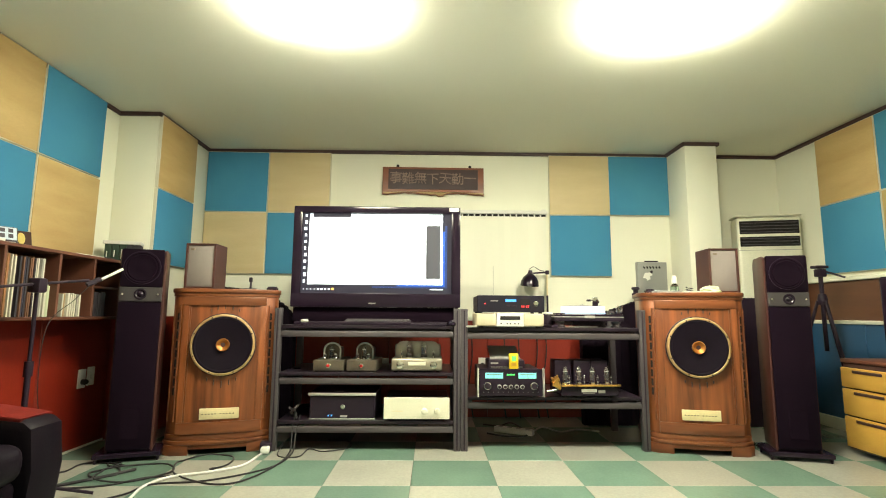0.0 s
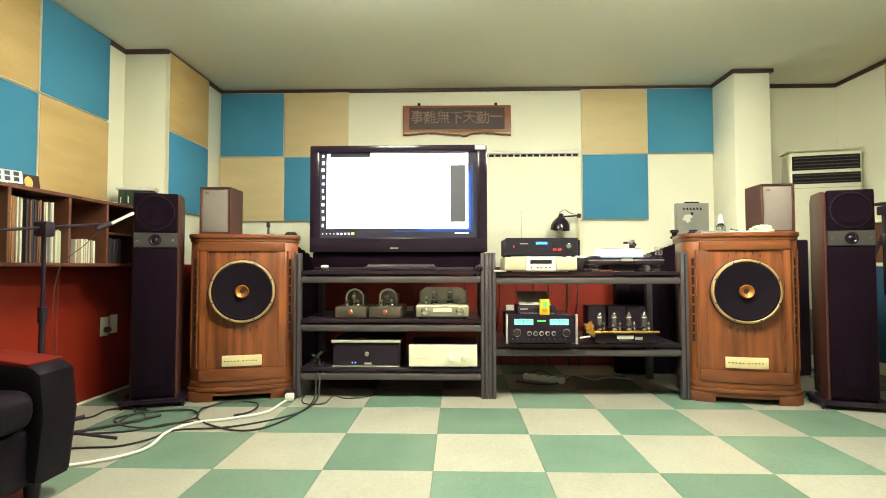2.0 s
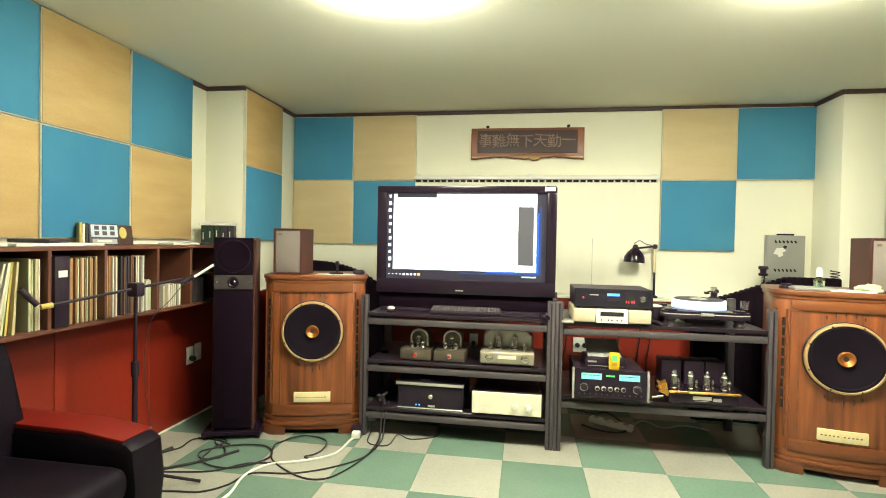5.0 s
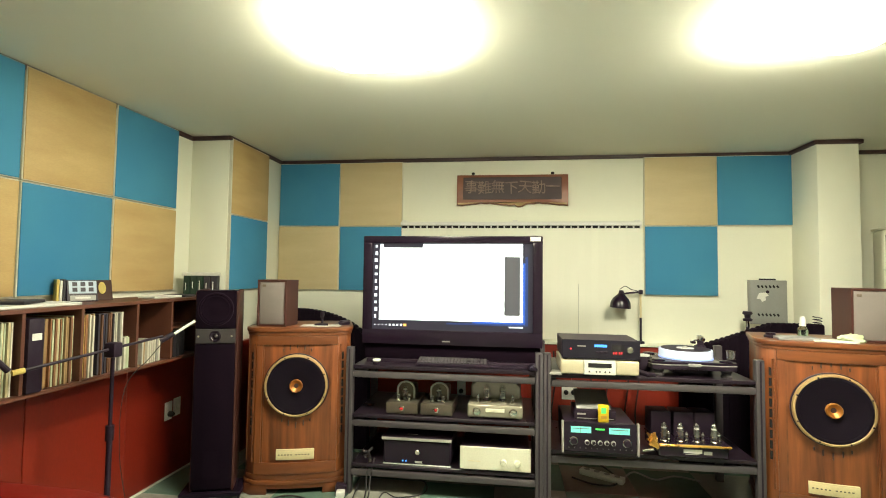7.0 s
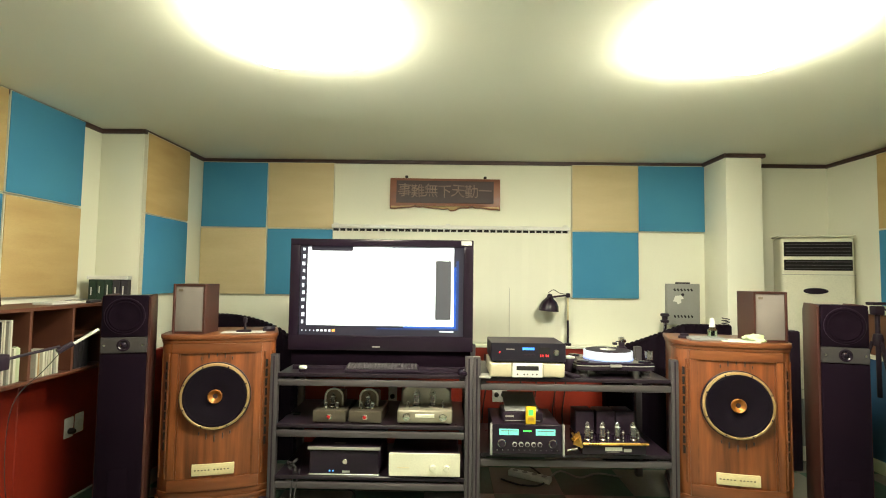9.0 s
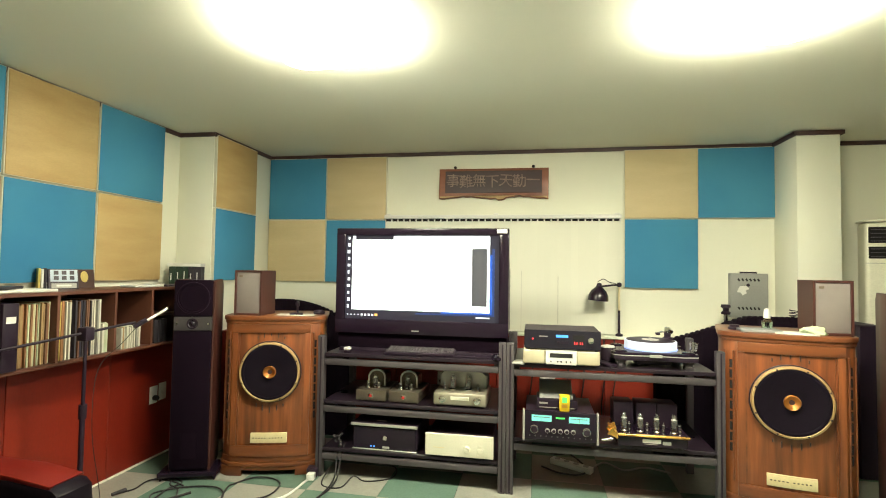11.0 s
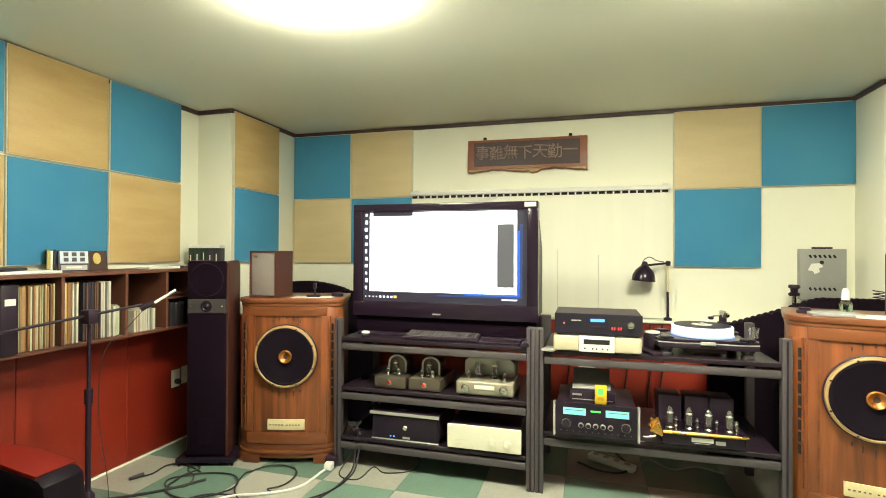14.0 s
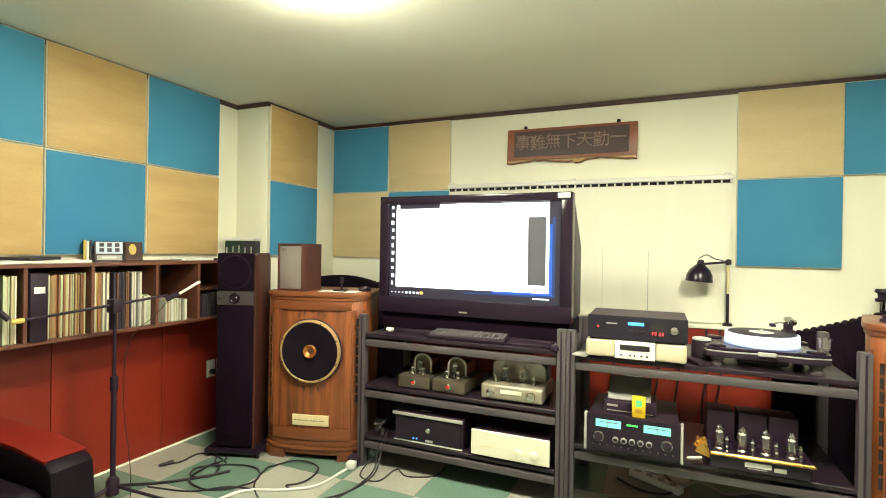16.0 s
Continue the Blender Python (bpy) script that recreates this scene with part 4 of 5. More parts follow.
def wooden_loudspeaker(m):
    e = thing("loudspeaker", m, "large walnut loudspeaker with one big black cone", "loudspeaker", "pair of wooden loudspeakers")
    H = 1.025
    part("cabinet", P(cabinet_outline(0.0), 0.125, H - 0.05, 0.002), M_TEAK, e, "oiled walnut cabinet")
    part("base_moulding", P(cabinet_outline(0.012), 0.062, 0.0875, 0.006), M_TEAKL, e)
    part("base_band", P(cabinet_outline(0.004), 0.088, 0.1245, 0.004), M_TEAKL, e)
    part("top_moulding", P(cabinet_outline(0.006), H - 0.0495, H - 0.0285, 0.003), M_TEAKL, e)
    part("top", P(cabinet_outline(0.014), H - 0.028, H, 0.005), M_TEAKL, e, "overhanging walnut top")
    # bracket feet and the arched apron between them
    for s in (-1, 1):
        part("foot", P([(s * 0.318, 0.10), (s * 0.318, 0.035), (s * 0.27, -0.008), (s * 0.17, -0.018), (s * 0.17, 0.01), (s * 0.26, 0.03), (s * 0.285, 0.10)][::s], 0.0, 0.0615, 0.003), M_TEAKL, e)
        part("foot", B(*sorted((s * 0.22, s * 0.29)), 0.36, 0.42, 0.0, 0.0615, 0.003, 1), M_TEAKL, e)
    part("apron", curved_strip(-0.172, 0.172, 0.034, 0.0615, 0.0, -0.02), M_TEAKL, e)
    # raised frame on the front
    part("top_rail", curved_strip(-0.248, 0.248, 0.918, H - 0.051, 0.012), M_TEAKL, e)
    part("bottom_rail", curved_strip(-0.248, 0.248, 0.126, 0.195, 0.012), M_TEAKL, e)
    for s in (-1, 1):
        part("stile", curved_strip(*sorted((s * 0.212, s * 0.248)), 0.1955, 0.9175, 0.012, n=3), M_TEAK, e)
        part("inner_bead", curved_strip(*sorted((s * 0.2025, s * 0.2115)), 0.1955, 0.9175, 0.005, n=2, bevel=0.001), M_TEAKL, e)
        for i in range(9):
            z = 0.36 + 0.058 * i
            part("port_slot", B(-0.006, 0.006, -0.003, 0.003, z, z + 0.045, m=pose(s * 0.277, 0.013, 0, 0, 0, s * 36)), M_DARKSLOT, e, "dark vent slot")
        part("corner_bead", C((s * 0.2655, 0.0035, 0.2), (s * 0.2655, 0.0035, 0.92), 0.006, n=8), M_TEAKL, e)
        part("corner_bead", C((s * 0.305, 0.044, 0.2), (s * 0.305, 0.044, 0.92), 0.006, n=8), M_TEAKL, e)
    # driver
    cz, cy = 0.670, bow(0, 0.006)
    at = Matrix.Translation((0, cy, cz)) @ FRONT @ Matrix.Diagonal((0.96, 0.96, 1, 1))
    d = part("driver", L([(0.0, -0.004), (0.206, -0.004), (0.206, 0.004), (0.2, 0.008), (0, 0.008)], at, 64), M_BLACK, e, "black mounting flange")
    part("ring", L([(0.184, 0.0082), (0.185, 0.027), (0.188, 0.03), (0.197, 0.027), (0.2, 0.018), (0.2, 0.0082)], at, 64), M_RING, d, "cream-gold clamping ring")
    part("surround", L([(0.1835, 0.0245), (0.178, 0.027), (0.170, 0.027), (0.165, 0.024)], at, 64), M_CONE, d)
    part("cone", L([(0.165, 0.0238), (0.13, 0.0195), (0.09, 0.0140), (0.06, 0.0108), (0.045, 0.0096), (0.0, 0.0090)], at, 64), M_CONE, d, "black paper cone")
    part("phase_plug", L([(0.040, 0.0105), (0.043, 0.026), (0.038, 0.032), (0.028, 0.026), (0.012, 0.0125), (0, 0.0125)], at, 32), M_HORN, d, "flared golden centre horn")
    part("throat", L([(0.0, 0.0132), (0.016, 0.0132), (0.016, 0.0145), (0, 0.0145)], at, 20), M_TRIM, d)
    for i in range(8):
        a = math.tau * (i + 0.5) / 8
        x, z = 0.183 * math.cos(a), cz + 0.183 * math.sin(a)
        part("bolt", C((x, cy - 0.026, z), (x, cy - 0.031, z), 0.005, n=8), M_BLACK, d)
    for s in (1, -1):
        for x, h in ((-0.085, 0.02), (-0.045, 0.035), (0.0, 0.04), (0.045, 0.035), (0.085, 0.02)):
            z = cz + s * (0.216 + 0.012 - (abs(x) * 0.25))
            part("carved_notch", B(x - 0.0035, x + 0.0035, bow(x, 0.005), bow(x, -0.003), *sorted((z, z + s * h)), 0.002, 1), M_TRIM, e, "dark carved notch")
    p = part("name_plate", curved_strip(-0.115, 0.115, 0.212, 0.278, 0.010, bevel=0.004), M_PLATE, e, "pale brass plate")
    for i in range(10):
        x = -0.092 + 0.0185 * i + (0.008 if i > 4 else -0.004)
        part("lettering_bar", B(x - 0.0045, x + 0.0045, bow(x, 0.0114), bow(x, 0.009), 0.2415, 0.248), M_DMARK, p)
    return e


spk = wooden_loudspeaker(pose(-1.250, 3.435, 0, 0, 0, 15))
copy_thing(spk, pose(1.806, 3.412, 0, 0, 0, -11.5))


# ---- tall black loudspeakers ----
def tower_loudspeaker(m):
    e = thing("tower_loudspeaker", m, "tall slim black loudspeaker with red-brown veneer sides", "loudspeaker", "pair of tower loudspeakers")
    part("base_plate", B(-0.175, 0.175, -0.02, 0.20, 0.008, 0.034, 0.004, 1), M_GLOSS, e)
    for x in (-0.16, 0.16):
        for y in (0.0, 0.18):
            part("spike", C((x, y, -0.018), (x, y, 0.009), 0.006, 0.012, 10), M_BLACK, e)
    part("body", P([(-0.111, 0.02), (0.111, 0.02), (0.092, 0.262), (-0.092, 0.262)], 0.034, 1.235, 0.006), M_BLACK, e)
    for s in (-1, 1):
        side = [(0.0, 0.034), (0.245, 0.034), (0.25, 0.6), (0.25, 1.20), (0.22, 1.242), (0.04, 1.242), (0.0, 1.228)]
        turn = pose(s * 0.1185, 0.02, 0, 0, 0, s * 4.5) @ Matrix(((0, 0, 1, 0), (1, 0, 0, 0), (0, 1, 0, 0), (0, 0, 0, 1)))
        part("side_panel", P(side, -0.0065, 0.0065, 0.002, turn), M_VENEER, e, "red-brown veneered side")
    part("lower_grille", B(-0.115, 0.115, 0.0, 0.0195, 0.05, 0.915, 0.006, 2), M_CLOTH, e, "black cloth grille")
    part("tweeter_band", B(-0.115, 0.115, -0.006, 0.0195, 0.918, 1.005, 0.004, 1), mat("gunmetal", (0.10, 0.088, 0.092), rough=0.4, metal=0.5), e, "dark silver band")
    at = pose(0, -0.006, 0.962) @ FRONT
    part("tweeter", L([(0, 0), (0.034, 0), (0.034, 0.003), (0.026, 0.004), (0.018, -0.002), (0.01, 0.006), (0, 0.009)], at, 24), M_GLOSS, e, "small round tweeter")
    for x in (-0.095, 0.095):
        part("screw", C((x, -0.0085, 0.962), (x, -0.005, 0.962), 0.006, n=10), M_CHROME, e)
    part("head", B(-0.115, 0.115, -0.004, 0.0195, 1.008, 1.24, 0.008, 2), M_CLOTH, e, "black upper front")
    at = pose(0, -0.004, 1.125) @ FRONT @ Matrix.Diagonal((0.95, 0.95, 1, 1))
    w = part("woofer", L([(0.104, 0), (0.104, 0.004), (0.096, 0.006), (0.09, 0.002), (0.082, 0.005), (0.074, 0.0015), (0.03, 0.0008), (0, 0.006)], at, 40), M_CLOTH, e, "black woofer")
    part("trim_arc", L([(0.1045, 0), (0.108, 0), (0.108, 0.0025), (0.1045, 0.0025)], at, 40), M_BLACK, w)
    part("top_badge", B(-0.03, 0.03, 0.04, 0.06, 1.2355, 1.238), M_MARK, e)
    # made-up patch where the lower front shows a faint reflection
    part("floor_port", B(-0.05, 0.05, -0.003, 0.0, 0.11, 0.28, 0.002, 1), M_CLOTH, e, "raised black cloth patch standing in for a faint reflection")
    return e


tw = tower_loudspeaker(pose(-1.698, 3.245, 0.018, 0, 0, 18))
copy_thing(tw, pose(2.335, 3.265, 0.018, 0, 0, -15))


# ---- small loudspeakers and things on the wooden cabinets ----
def bookshelf_loudspeaker(m):
    e = thing("bookshelf_loudspeaker", m, "small walnut loudspeaker with a grey cloth front", "loudspeaker", "pair of small loudspeakers")
    ca = bmesh.new()
    w, h, d = 0.096, 0.298, 0.20
    box(ca, -w, -w + 0.013, 0, d, 0, h, 0.002, 1)
    box(ca, w - 0.013, w, 0, d, 0, h, 0.002, 1)
    box(ca, -w + 0.0131, w - 0.0131, 0, d, 0, 0.013, 0.002, 1)
    box(ca, -w + 0.0131, w - 0.0131, 0, d, h - 0.013, h, 0.002, 1)
    box(ca, -w + 0.0131, w - 0.0131, 0.02, d, 0.0131, h - 0.0131)
    part("cabinet", ca, M_VENEER, e, "red-brown walnut cabinet")
    part("grille", B(-w + 0.0135, w - 0.0135, 0.006, 0.0199, 0.0135, h - 0.0135, 0.004, 2), M_GREYCLOTH, e, "grey cloth grille")
    part("badge", B(-w + 0.03, -w + 0.055, 0.003, 0.0065, h - 0.045, h - 0.030, 0.001, 1), M_DMARK, e, "tiny dark badge")
    return e


bs = bookshelf_loudspeaker(pose(-1.436, 3.432, 1.0255, 0, 0, 2))
copy_thing(bs, pose(2.035, 3.432, 1.0255, 0, 0, -4))

e = thing("table_stand", pose(-1.16, 3.60, 1.025, 0, 0, 10), "small black table microphone stand", "stand")
part("base", P([(-0.045, -0.03), (0.045, -0.03), (0.03, 0.035), (-0.03, 0.035)], 0, 0.012, 0.003), M_BLACK, e)
part("stem", C((0, 0, 0.012), (0, 0.005, 0.055), 0.008, 0.006, 12), M_BLACK, e)
part("clip", B(-0.011, 0.011, -0.012, 0.012, 0.055, 0.088, 0.004, 2), M_BLACK, e)
solid("paper_sheet", B(-0.13, 0.13, -0.07, 0.07, 0, 0.002), M_PAPER, "sheet of pale paper on the cabinet top", "paper", m=pose(-1.16, 3.585, 1.0252, 0, 0, 13)).location.z = 1.0232
e = thing("pen_case", pose(-1.03, 3.665, 1.0255, 0, 0, 30), "small dark oval case on the cabinet", "case")
part("case", L([(0, 0.03), (0.022, 0.028), (0.032, 0.015), (0.028, 0.0), (0, 0)], Matrix.Diagonal((1.3, 0.8, 1, 1)), 16), M_BLACK, e)

solid("booklet", B(-0.105, 0.105, -0.075, 0.075, 0, 0.014, 0.002, 1), mat("grey_cover", (0.30, 0.30, 0.30), rough=0.5), "thin grey booklets stacked on the cabinet", "booklet", m=pose(1.70, 3.54, 1.0255, 0, 0, -6))
solid("paper_sheet", B(-0.10, 0.10, -0.06, 0.06, 0, 0.008, 0.001, 1), M_PAPER, "folded white paper on the cabinet top", "paper", m=pose(1.86, 3.46, 1.0255, 0, 0, -16))
e = thing("spray_bottle", pose(1.775, 3.60, 1.0255), "small green glass bottle with a white cap", "bottle")
part("bottle", L([(0, 0.0), (0.026, 0.0), (0.028, 0.006), (0.028, 0.05), (0.016, 0.066), (0.012, 0.07), (0, 0.07)], None, 20), M_BOTTLE, e)
part("cap", L([(0, 0.0705), (0.018, 0.0705), (0.016, 0.108), (0.011, 0.126), (0, 0.127)], None, 16), M_WHITE, e, "white plastic cap")
cl = bmesh.new()
bmesh.ops.create_icosphere(cl, subdivisions=3, radius=0.05)
for v in cl.verts:
    k = 1 + 0.5 * noise.noise(v.co * 30) + 0.25 * noise.noise(v.co * 70)
    v.co = Vector((v.co.x * 1.2 * k, v.co.y * 0.9 * k, max(0.0, v.co.z * 0.6 * k + 0.016)))
solid("cloth", cl, mat("pale_green_cloth", (0.62, 0.70, 0.45), (0.50, 0.58, 0.34), 20, 0.9, bump=0.3), "crumpled pale green cleaning cloth", "cloth", m=pose(1.955, 3.455, 1.0255, 0, 0, -10))
e = thing("dial", pose(1.60, 3.60, 1.0255), "low round black puck on the cabinet edge", "puck")
part("disc", L([(0, 0), (0.035, 0), (0.035, 0.012), (0.026, 0.016), (0.026, 0.028), (0, 0.028)], None, 24), M_BLACK, e)


# ---- behind the racks: black corrugated foam, light stand, lamp, switch box ----
def foam_arch(x0, x1, z_at, y, label):
    """Upright foam ribs side by side, their tops toothed along a curved line."""
    e = thing("foam_panel", pose(0, y, 0), label, "foam panel", "black foam panels")
    n = int((x1 - x0) / 0.034)
    w = (x1 - x0) / n
    for i in range(n):
        h0, h1 = z_at(i / n), z_at((i + 1) / n)
        x = x0 + w * i
        tooth = [(x, 0.0), (x + w, 0.0), (x + w, h1 - 0.006), (x + w * 0.78, h0 * 0.3 + h1 * 0.7 + 0.006), (x + w * 0.35, h0 * 0.6 + h1 * 0.4 + 0.006), (x, h0 - 0.006)]
        part("rib", P(tooth, -0.085, 0.004 * (i % 2), 0.0, pose(0, 0, 0, 90)), M_FOAM, e)


foam_arch(-1.96, -1.03, lambda u: 0.80 + 0.275 * max(0.0, math.sin(min(1, (u + 0.30) / 1.28) * math.pi)) ** 0.45, 4.25, "black corrugated foam board with an arched top")
foam_arch(1.31, 2.26, lambda u: 0.845 + 0.20 * min(1.0, max(0.0, (u - 0.03)) / 0.62) ** 1.15, 4.25, "black corrugated foam board rising to a flat top")
solid("speaker_crate", B(2.58, 2.74, 4.2, 4.6, 0, 1.02, 0.01, 1), M_BLACK, "black upright box beside the column", "box")

e = thing("light_stand", pose(1.862, 4.49, 0), "black stand with a chrome tube and round knob", "stand")
part("pole", C((0, 0, 0.0), (0, 0, 1.0), 0.012, n=12), M_BLACK, e)
part("tube", C((0, 0, 1.0), (0, 0, 1.045), 0.016, n=14), M_CHROME, e, "bright tube end")
part("knob", L([(0, 1.045), (0.03, 1.045), (0.034, 1.06), (0.02, 1.07), (0.022, 1.09), (0.036, 1.10), (0.03, 1.118), (0, 1.12)], None, 20), M_BLACK, e)
for i in range(3):
    a = math.tau * i / 3
    part("leg", C((0, 0, 0.16), (0.06 * math.cos(a), 0.06 * math.sin(a), 0.01), 0.009, n=8), M_BLACK, e)


def desk_lamp():
    e = thing("desk_lamp", pose(1.11, 4.595, 0.838), "black arm lamp with a domed shade", "lamp")
    part("base", L([(0, 0), (0.028, 0), (0.028, 0.016), (0.014, 0.022), (0, 0.022)], None, 20), M_BLACK, e)
    part("lower_stem", C((0, 0, 0.02), (0, 0, 0.205), 0.009, n=12), M_BLACK, e)
    part("upper_stem", C((0, 0, 0.205), (0, 0, 0.40), 0.008, n=12), M_PLATE, e, "pale upper stem")
    part("elbow", L([(0, -0.02), (0.016, -0.016), (0.018, 0.0), (0.016, 0.016), (0, 0.02)], pose(0, -0.008, 0.41), 14), M_BLACK, e)
    part("arm", C((0, -0.012, 0.412), (-0.155, -0.06, 0.395), 0.0075, n=10), M_BLACK, e)
    at = pose(-0.165, -0.07, 0.378) @ pose(0, 0, 0, 0, 4, 0) @ Matrix.Diagonal((1.15, 1.15, 1.05, 1))
    s = part("shade", L([(0.016, 0.02), (0.03, 0.006), (0.052, -0.018), (0.066, -0.05), (0.070, -0.09), (0.067, -0.09), (0.062, -0.05), (0.048, -0.022), (0.02, -0.002), (0, 0.0)], at, 32), M_GLOSS, e, "domed black metal shade")
    part("socket", L([(0, 0.045), (0.014, 0.042), (0.019, 0.02), (0.016, 0.0), (0, 0.0)], at, 18), M_BLACK, s)
    part("bulb", L([(0, -0.098), (0.018, -0.092), (0.026, -0.075), (0.018, -0.05), (0.012, -0.02), (0, -0.02)], at, 18), M_WHITE, s, "unlit white bulb")
    part("cord", T([(-0.175, -0.066, 0.43), (-0.13, -0.06, 0.455), (-0.08, -0.04, 0.43), (-0.03, -0.02, 0.42)], 0.003), M_BLACK, e)


desk_lamp()


def switch_box():
    e = thing("switch_box", pose(2.078, NORTH, 1.010), "grey enamelled metal box with louvres and a torn sticker", "metal box")
    part("case", B(-0.135, 0.135, -0.055, -0.001, 0, 0.345, 0.006, 2), M_GREYBOX, e)
    part("handle", B(-0.06, 0.06, -0.045, -0.025, 0.3455, 0.358, 0.004, 2), M_BLACK, e, "dark carrying handle")
    for row in (0.295, 0.075):
        for i in range(6):
            x = -0.075 + 0.028 * i
            part("louvre", B(-0.006, 0.006, -0.0575, -0.0535, -0.011, 0.011, m=pose(x, 0, row, 0, -32, 0)), M_DARKSLOT, e, "dark slanted louvre")
    part("lock", C((-0.01, -0.054, 0.255), (-0.01, -0.061, 0.255), 0.012, n=14), M_BLACK, e)
    part("sticker", P([(-0.09, 0.20), (-0.07, 0.245), (-0.02, 0.25), (0.0, 0.225), (-0.025, 0.215), (-0.02, 0.19), (-0.05, 0.175), (-0.06, 0.195)], 0.0552, 0.0558, 0, pose(0, 0, 0, 90)), M_PAPER, e, "torn white sticker")


switch_box()
e = thing("cord_coil", pose(2.21, 4.24, 1.052), "small coil of thin black and white wire", "wire")
part("coil", T([(0.028 * math.cos(a * 0.7), 0.02 * math.sin(a * 0.7), 0.005 + 0.0022 * a) for a in range(24)], 0.003), M_BLACK, e)


def floor_air_conditioner():
    e = thing("air_conditioner", pose(3.005, 4.37, 0, 0, 0, -14), "tall white floor-standing air conditioner with dark grilles", "air conditioner")
    part("body", B(-0.252, 0.252, 0.0, 0.18, 0, 1.735, 0.03, 4), M_IVORY, e, "off-white casing")
    part("top_cap", B(-0.258, 0.258, -0.01, 0.186, 1.7355, 1.752, 0.008, 3), M_IVORY, e)
    for z0, z1 in ((1.585, 1.70), (1.475, 1.56)):
        g = part("grille", B(-0.232, 0.232, -0.004, 0.004, z0, z1, 0.003, 1), M_DARKSLOT, e, "dark air outlet")
        for i in range(4 if z1 - z0 > 0.1 else 3):
            z = z0 + 0.012 + i * 0.027
            part("vane", B(-0.22, 0.22, -0.012, -0.0045, z, z + 0.005, m=None), M_GREY, g)
    for z in (1.44, 0.55):
        part("panel_joint", B(-0.25, 0.25, -0.002, 0.001, z, z + 0.004), M_MARK, e)
    part("control_window", L([(0, 0), (0.085, 0), (0.085, 0.004), (0.075, 0.008), (0, 0.008)], pose(-0.02, 0.0, 1.315) @ FRONT @ Matrix.Diagonal((1, 0.28, 1, 1)), 28), M_BLACK, e, "dark oval control window")
    part("intake", B(-0.2, 0.2, -0.003, 0.001, 0.12, 0.48, 0.002, 1), M_GREYBOX, e)


floor_air_conditioner()


# ---- east side ----
def camera_tripod():
    e = thing("tripod", pose(3.02, 3.86, 0), "tall black folding tripod standing by the wall", "tripod")
    part("column", C((0, 0, 0.62), (0, 0, 1.17), 0.015, n=12), M_BLACK, e)
    part("shoulder", L([(0, 0.96), (0.026, 0.96), (0.034, 1.0), (0.026, 1.04), (0, 1.05)], None, 16), M_BLACK, e)
    part("head", B(-0.03, 0.03, -0.03, 0.03, 1.17, 1.23, 0.008, 2), M_BLACK, e)
    part("plate", B(-0.05, 0.045, -0.035, 0.035, 1.235, 1.255, 0.004, 1), M_BLACK, e)
    part("pan_handle", C((0.03, -0.02, 1.21), (0.09, -0.12, 1.16), 0.007, n=8), M_BLACK, e)
    for i, a in enumerate((20, 150, 268)):
        c, s = math.cos(radians(a)), math.sin(radians(a))
        l = part("leg", C((0.03 * c, 0.03 * s, 0.99), (0.18 * c, 0.18 * s, 0.48), 0.0115, n=10), M_BLACK, e)
        part("lower_leg", C((0.18 * c, 0.18 * s, 0.48), (0.31 * c, 0.31 * s, 0.012), 0.008, n=10), M_BLACK, l)
        part("leg_lock", C((0.172 * c, 0.172 * s, 0.505), (0.186 * c, 0.186 * s, 0.458), 0.016, n=10), M_GREY, l)
        part("rubber_foot", L([(0, 0), (0.014, 0), (0.012, 0.024), (0, 0.024)], pose(0.31 * c, 0.31 * s, 0), 10), M_RUBBER, l)


camera_tripod()


def drawer_unit():
    e = thing("drawer_unit", pose(2.80, 3.05, 0), "yellow oak drawer unit with a dark worn top", "drawers")
    w, d = 0.46, 0.42
    part("carcass", B(0.01, w - 0.01, 0.01, d, 0.03, 0.575, 0.004, 1), M_TRIM, e, "dark carcass")
    part("top", B(0.0, w, 0.0, d + 0.01, 0.5755, 0.60, 0.005, 2), M_SHELF, e, "dark brown top")
    for z0, z1 in ((0.42, 0.545), (0.245, 0.41), (0.045, 0.235)):
        a = part("drawer_front", B(-0.014, 0.0095, 0.012, d - 0.005, z0, z1, 0.005, 2), M_OAK, e)
        part("drawer_pull", B(-0.02, -0.0142, 0.10, d - 0.1, z1 - 0.03, z1 - 0.012, 0.003, 1), M_TRIM, a, "dark recessed pull")
        b = part("drawer_front", B(0.012, w - 0.012, -0.014, 0.0095, z0, z1, 0.005, 2), M_OAK, e)
        part("drawer_pull", B(0.12, w - 0.12, -0.02, -0.0142, z1 - 0.03, z1 - 0.012, 0.003, 1), M_TRIM, b, "dark recessed pull")


drawer_unit()
e = thing("desktop_loudspeaker", pose(3.02, 3.20, 0.60, 0, 0, -60), "black desktop loudspeaker with a chrome-ringed driver", "loudspeaker")
part("cabinet", B(-0.12, 0.12, 0, 0.22, 0, 0.53, 0.015, 3), M_GLOSS, e)
part("driver", L([(0.055, 0), (0.055, 0.012), (0.045, 0.014), (0.035, 0.004), (0, 0.003)], pose(0, 0, 0.46) @ FRONT, 28), M_CHROME, e, "chrome-ringed round driver")
part("driver", L([(0.09, 0), (0.09, 0.008), (0.08, 0.01), (0.06, 0.002), (0, 0.004)], pose(0, 0, 0.25) @ FRONT, 28), M_BLACK, e)

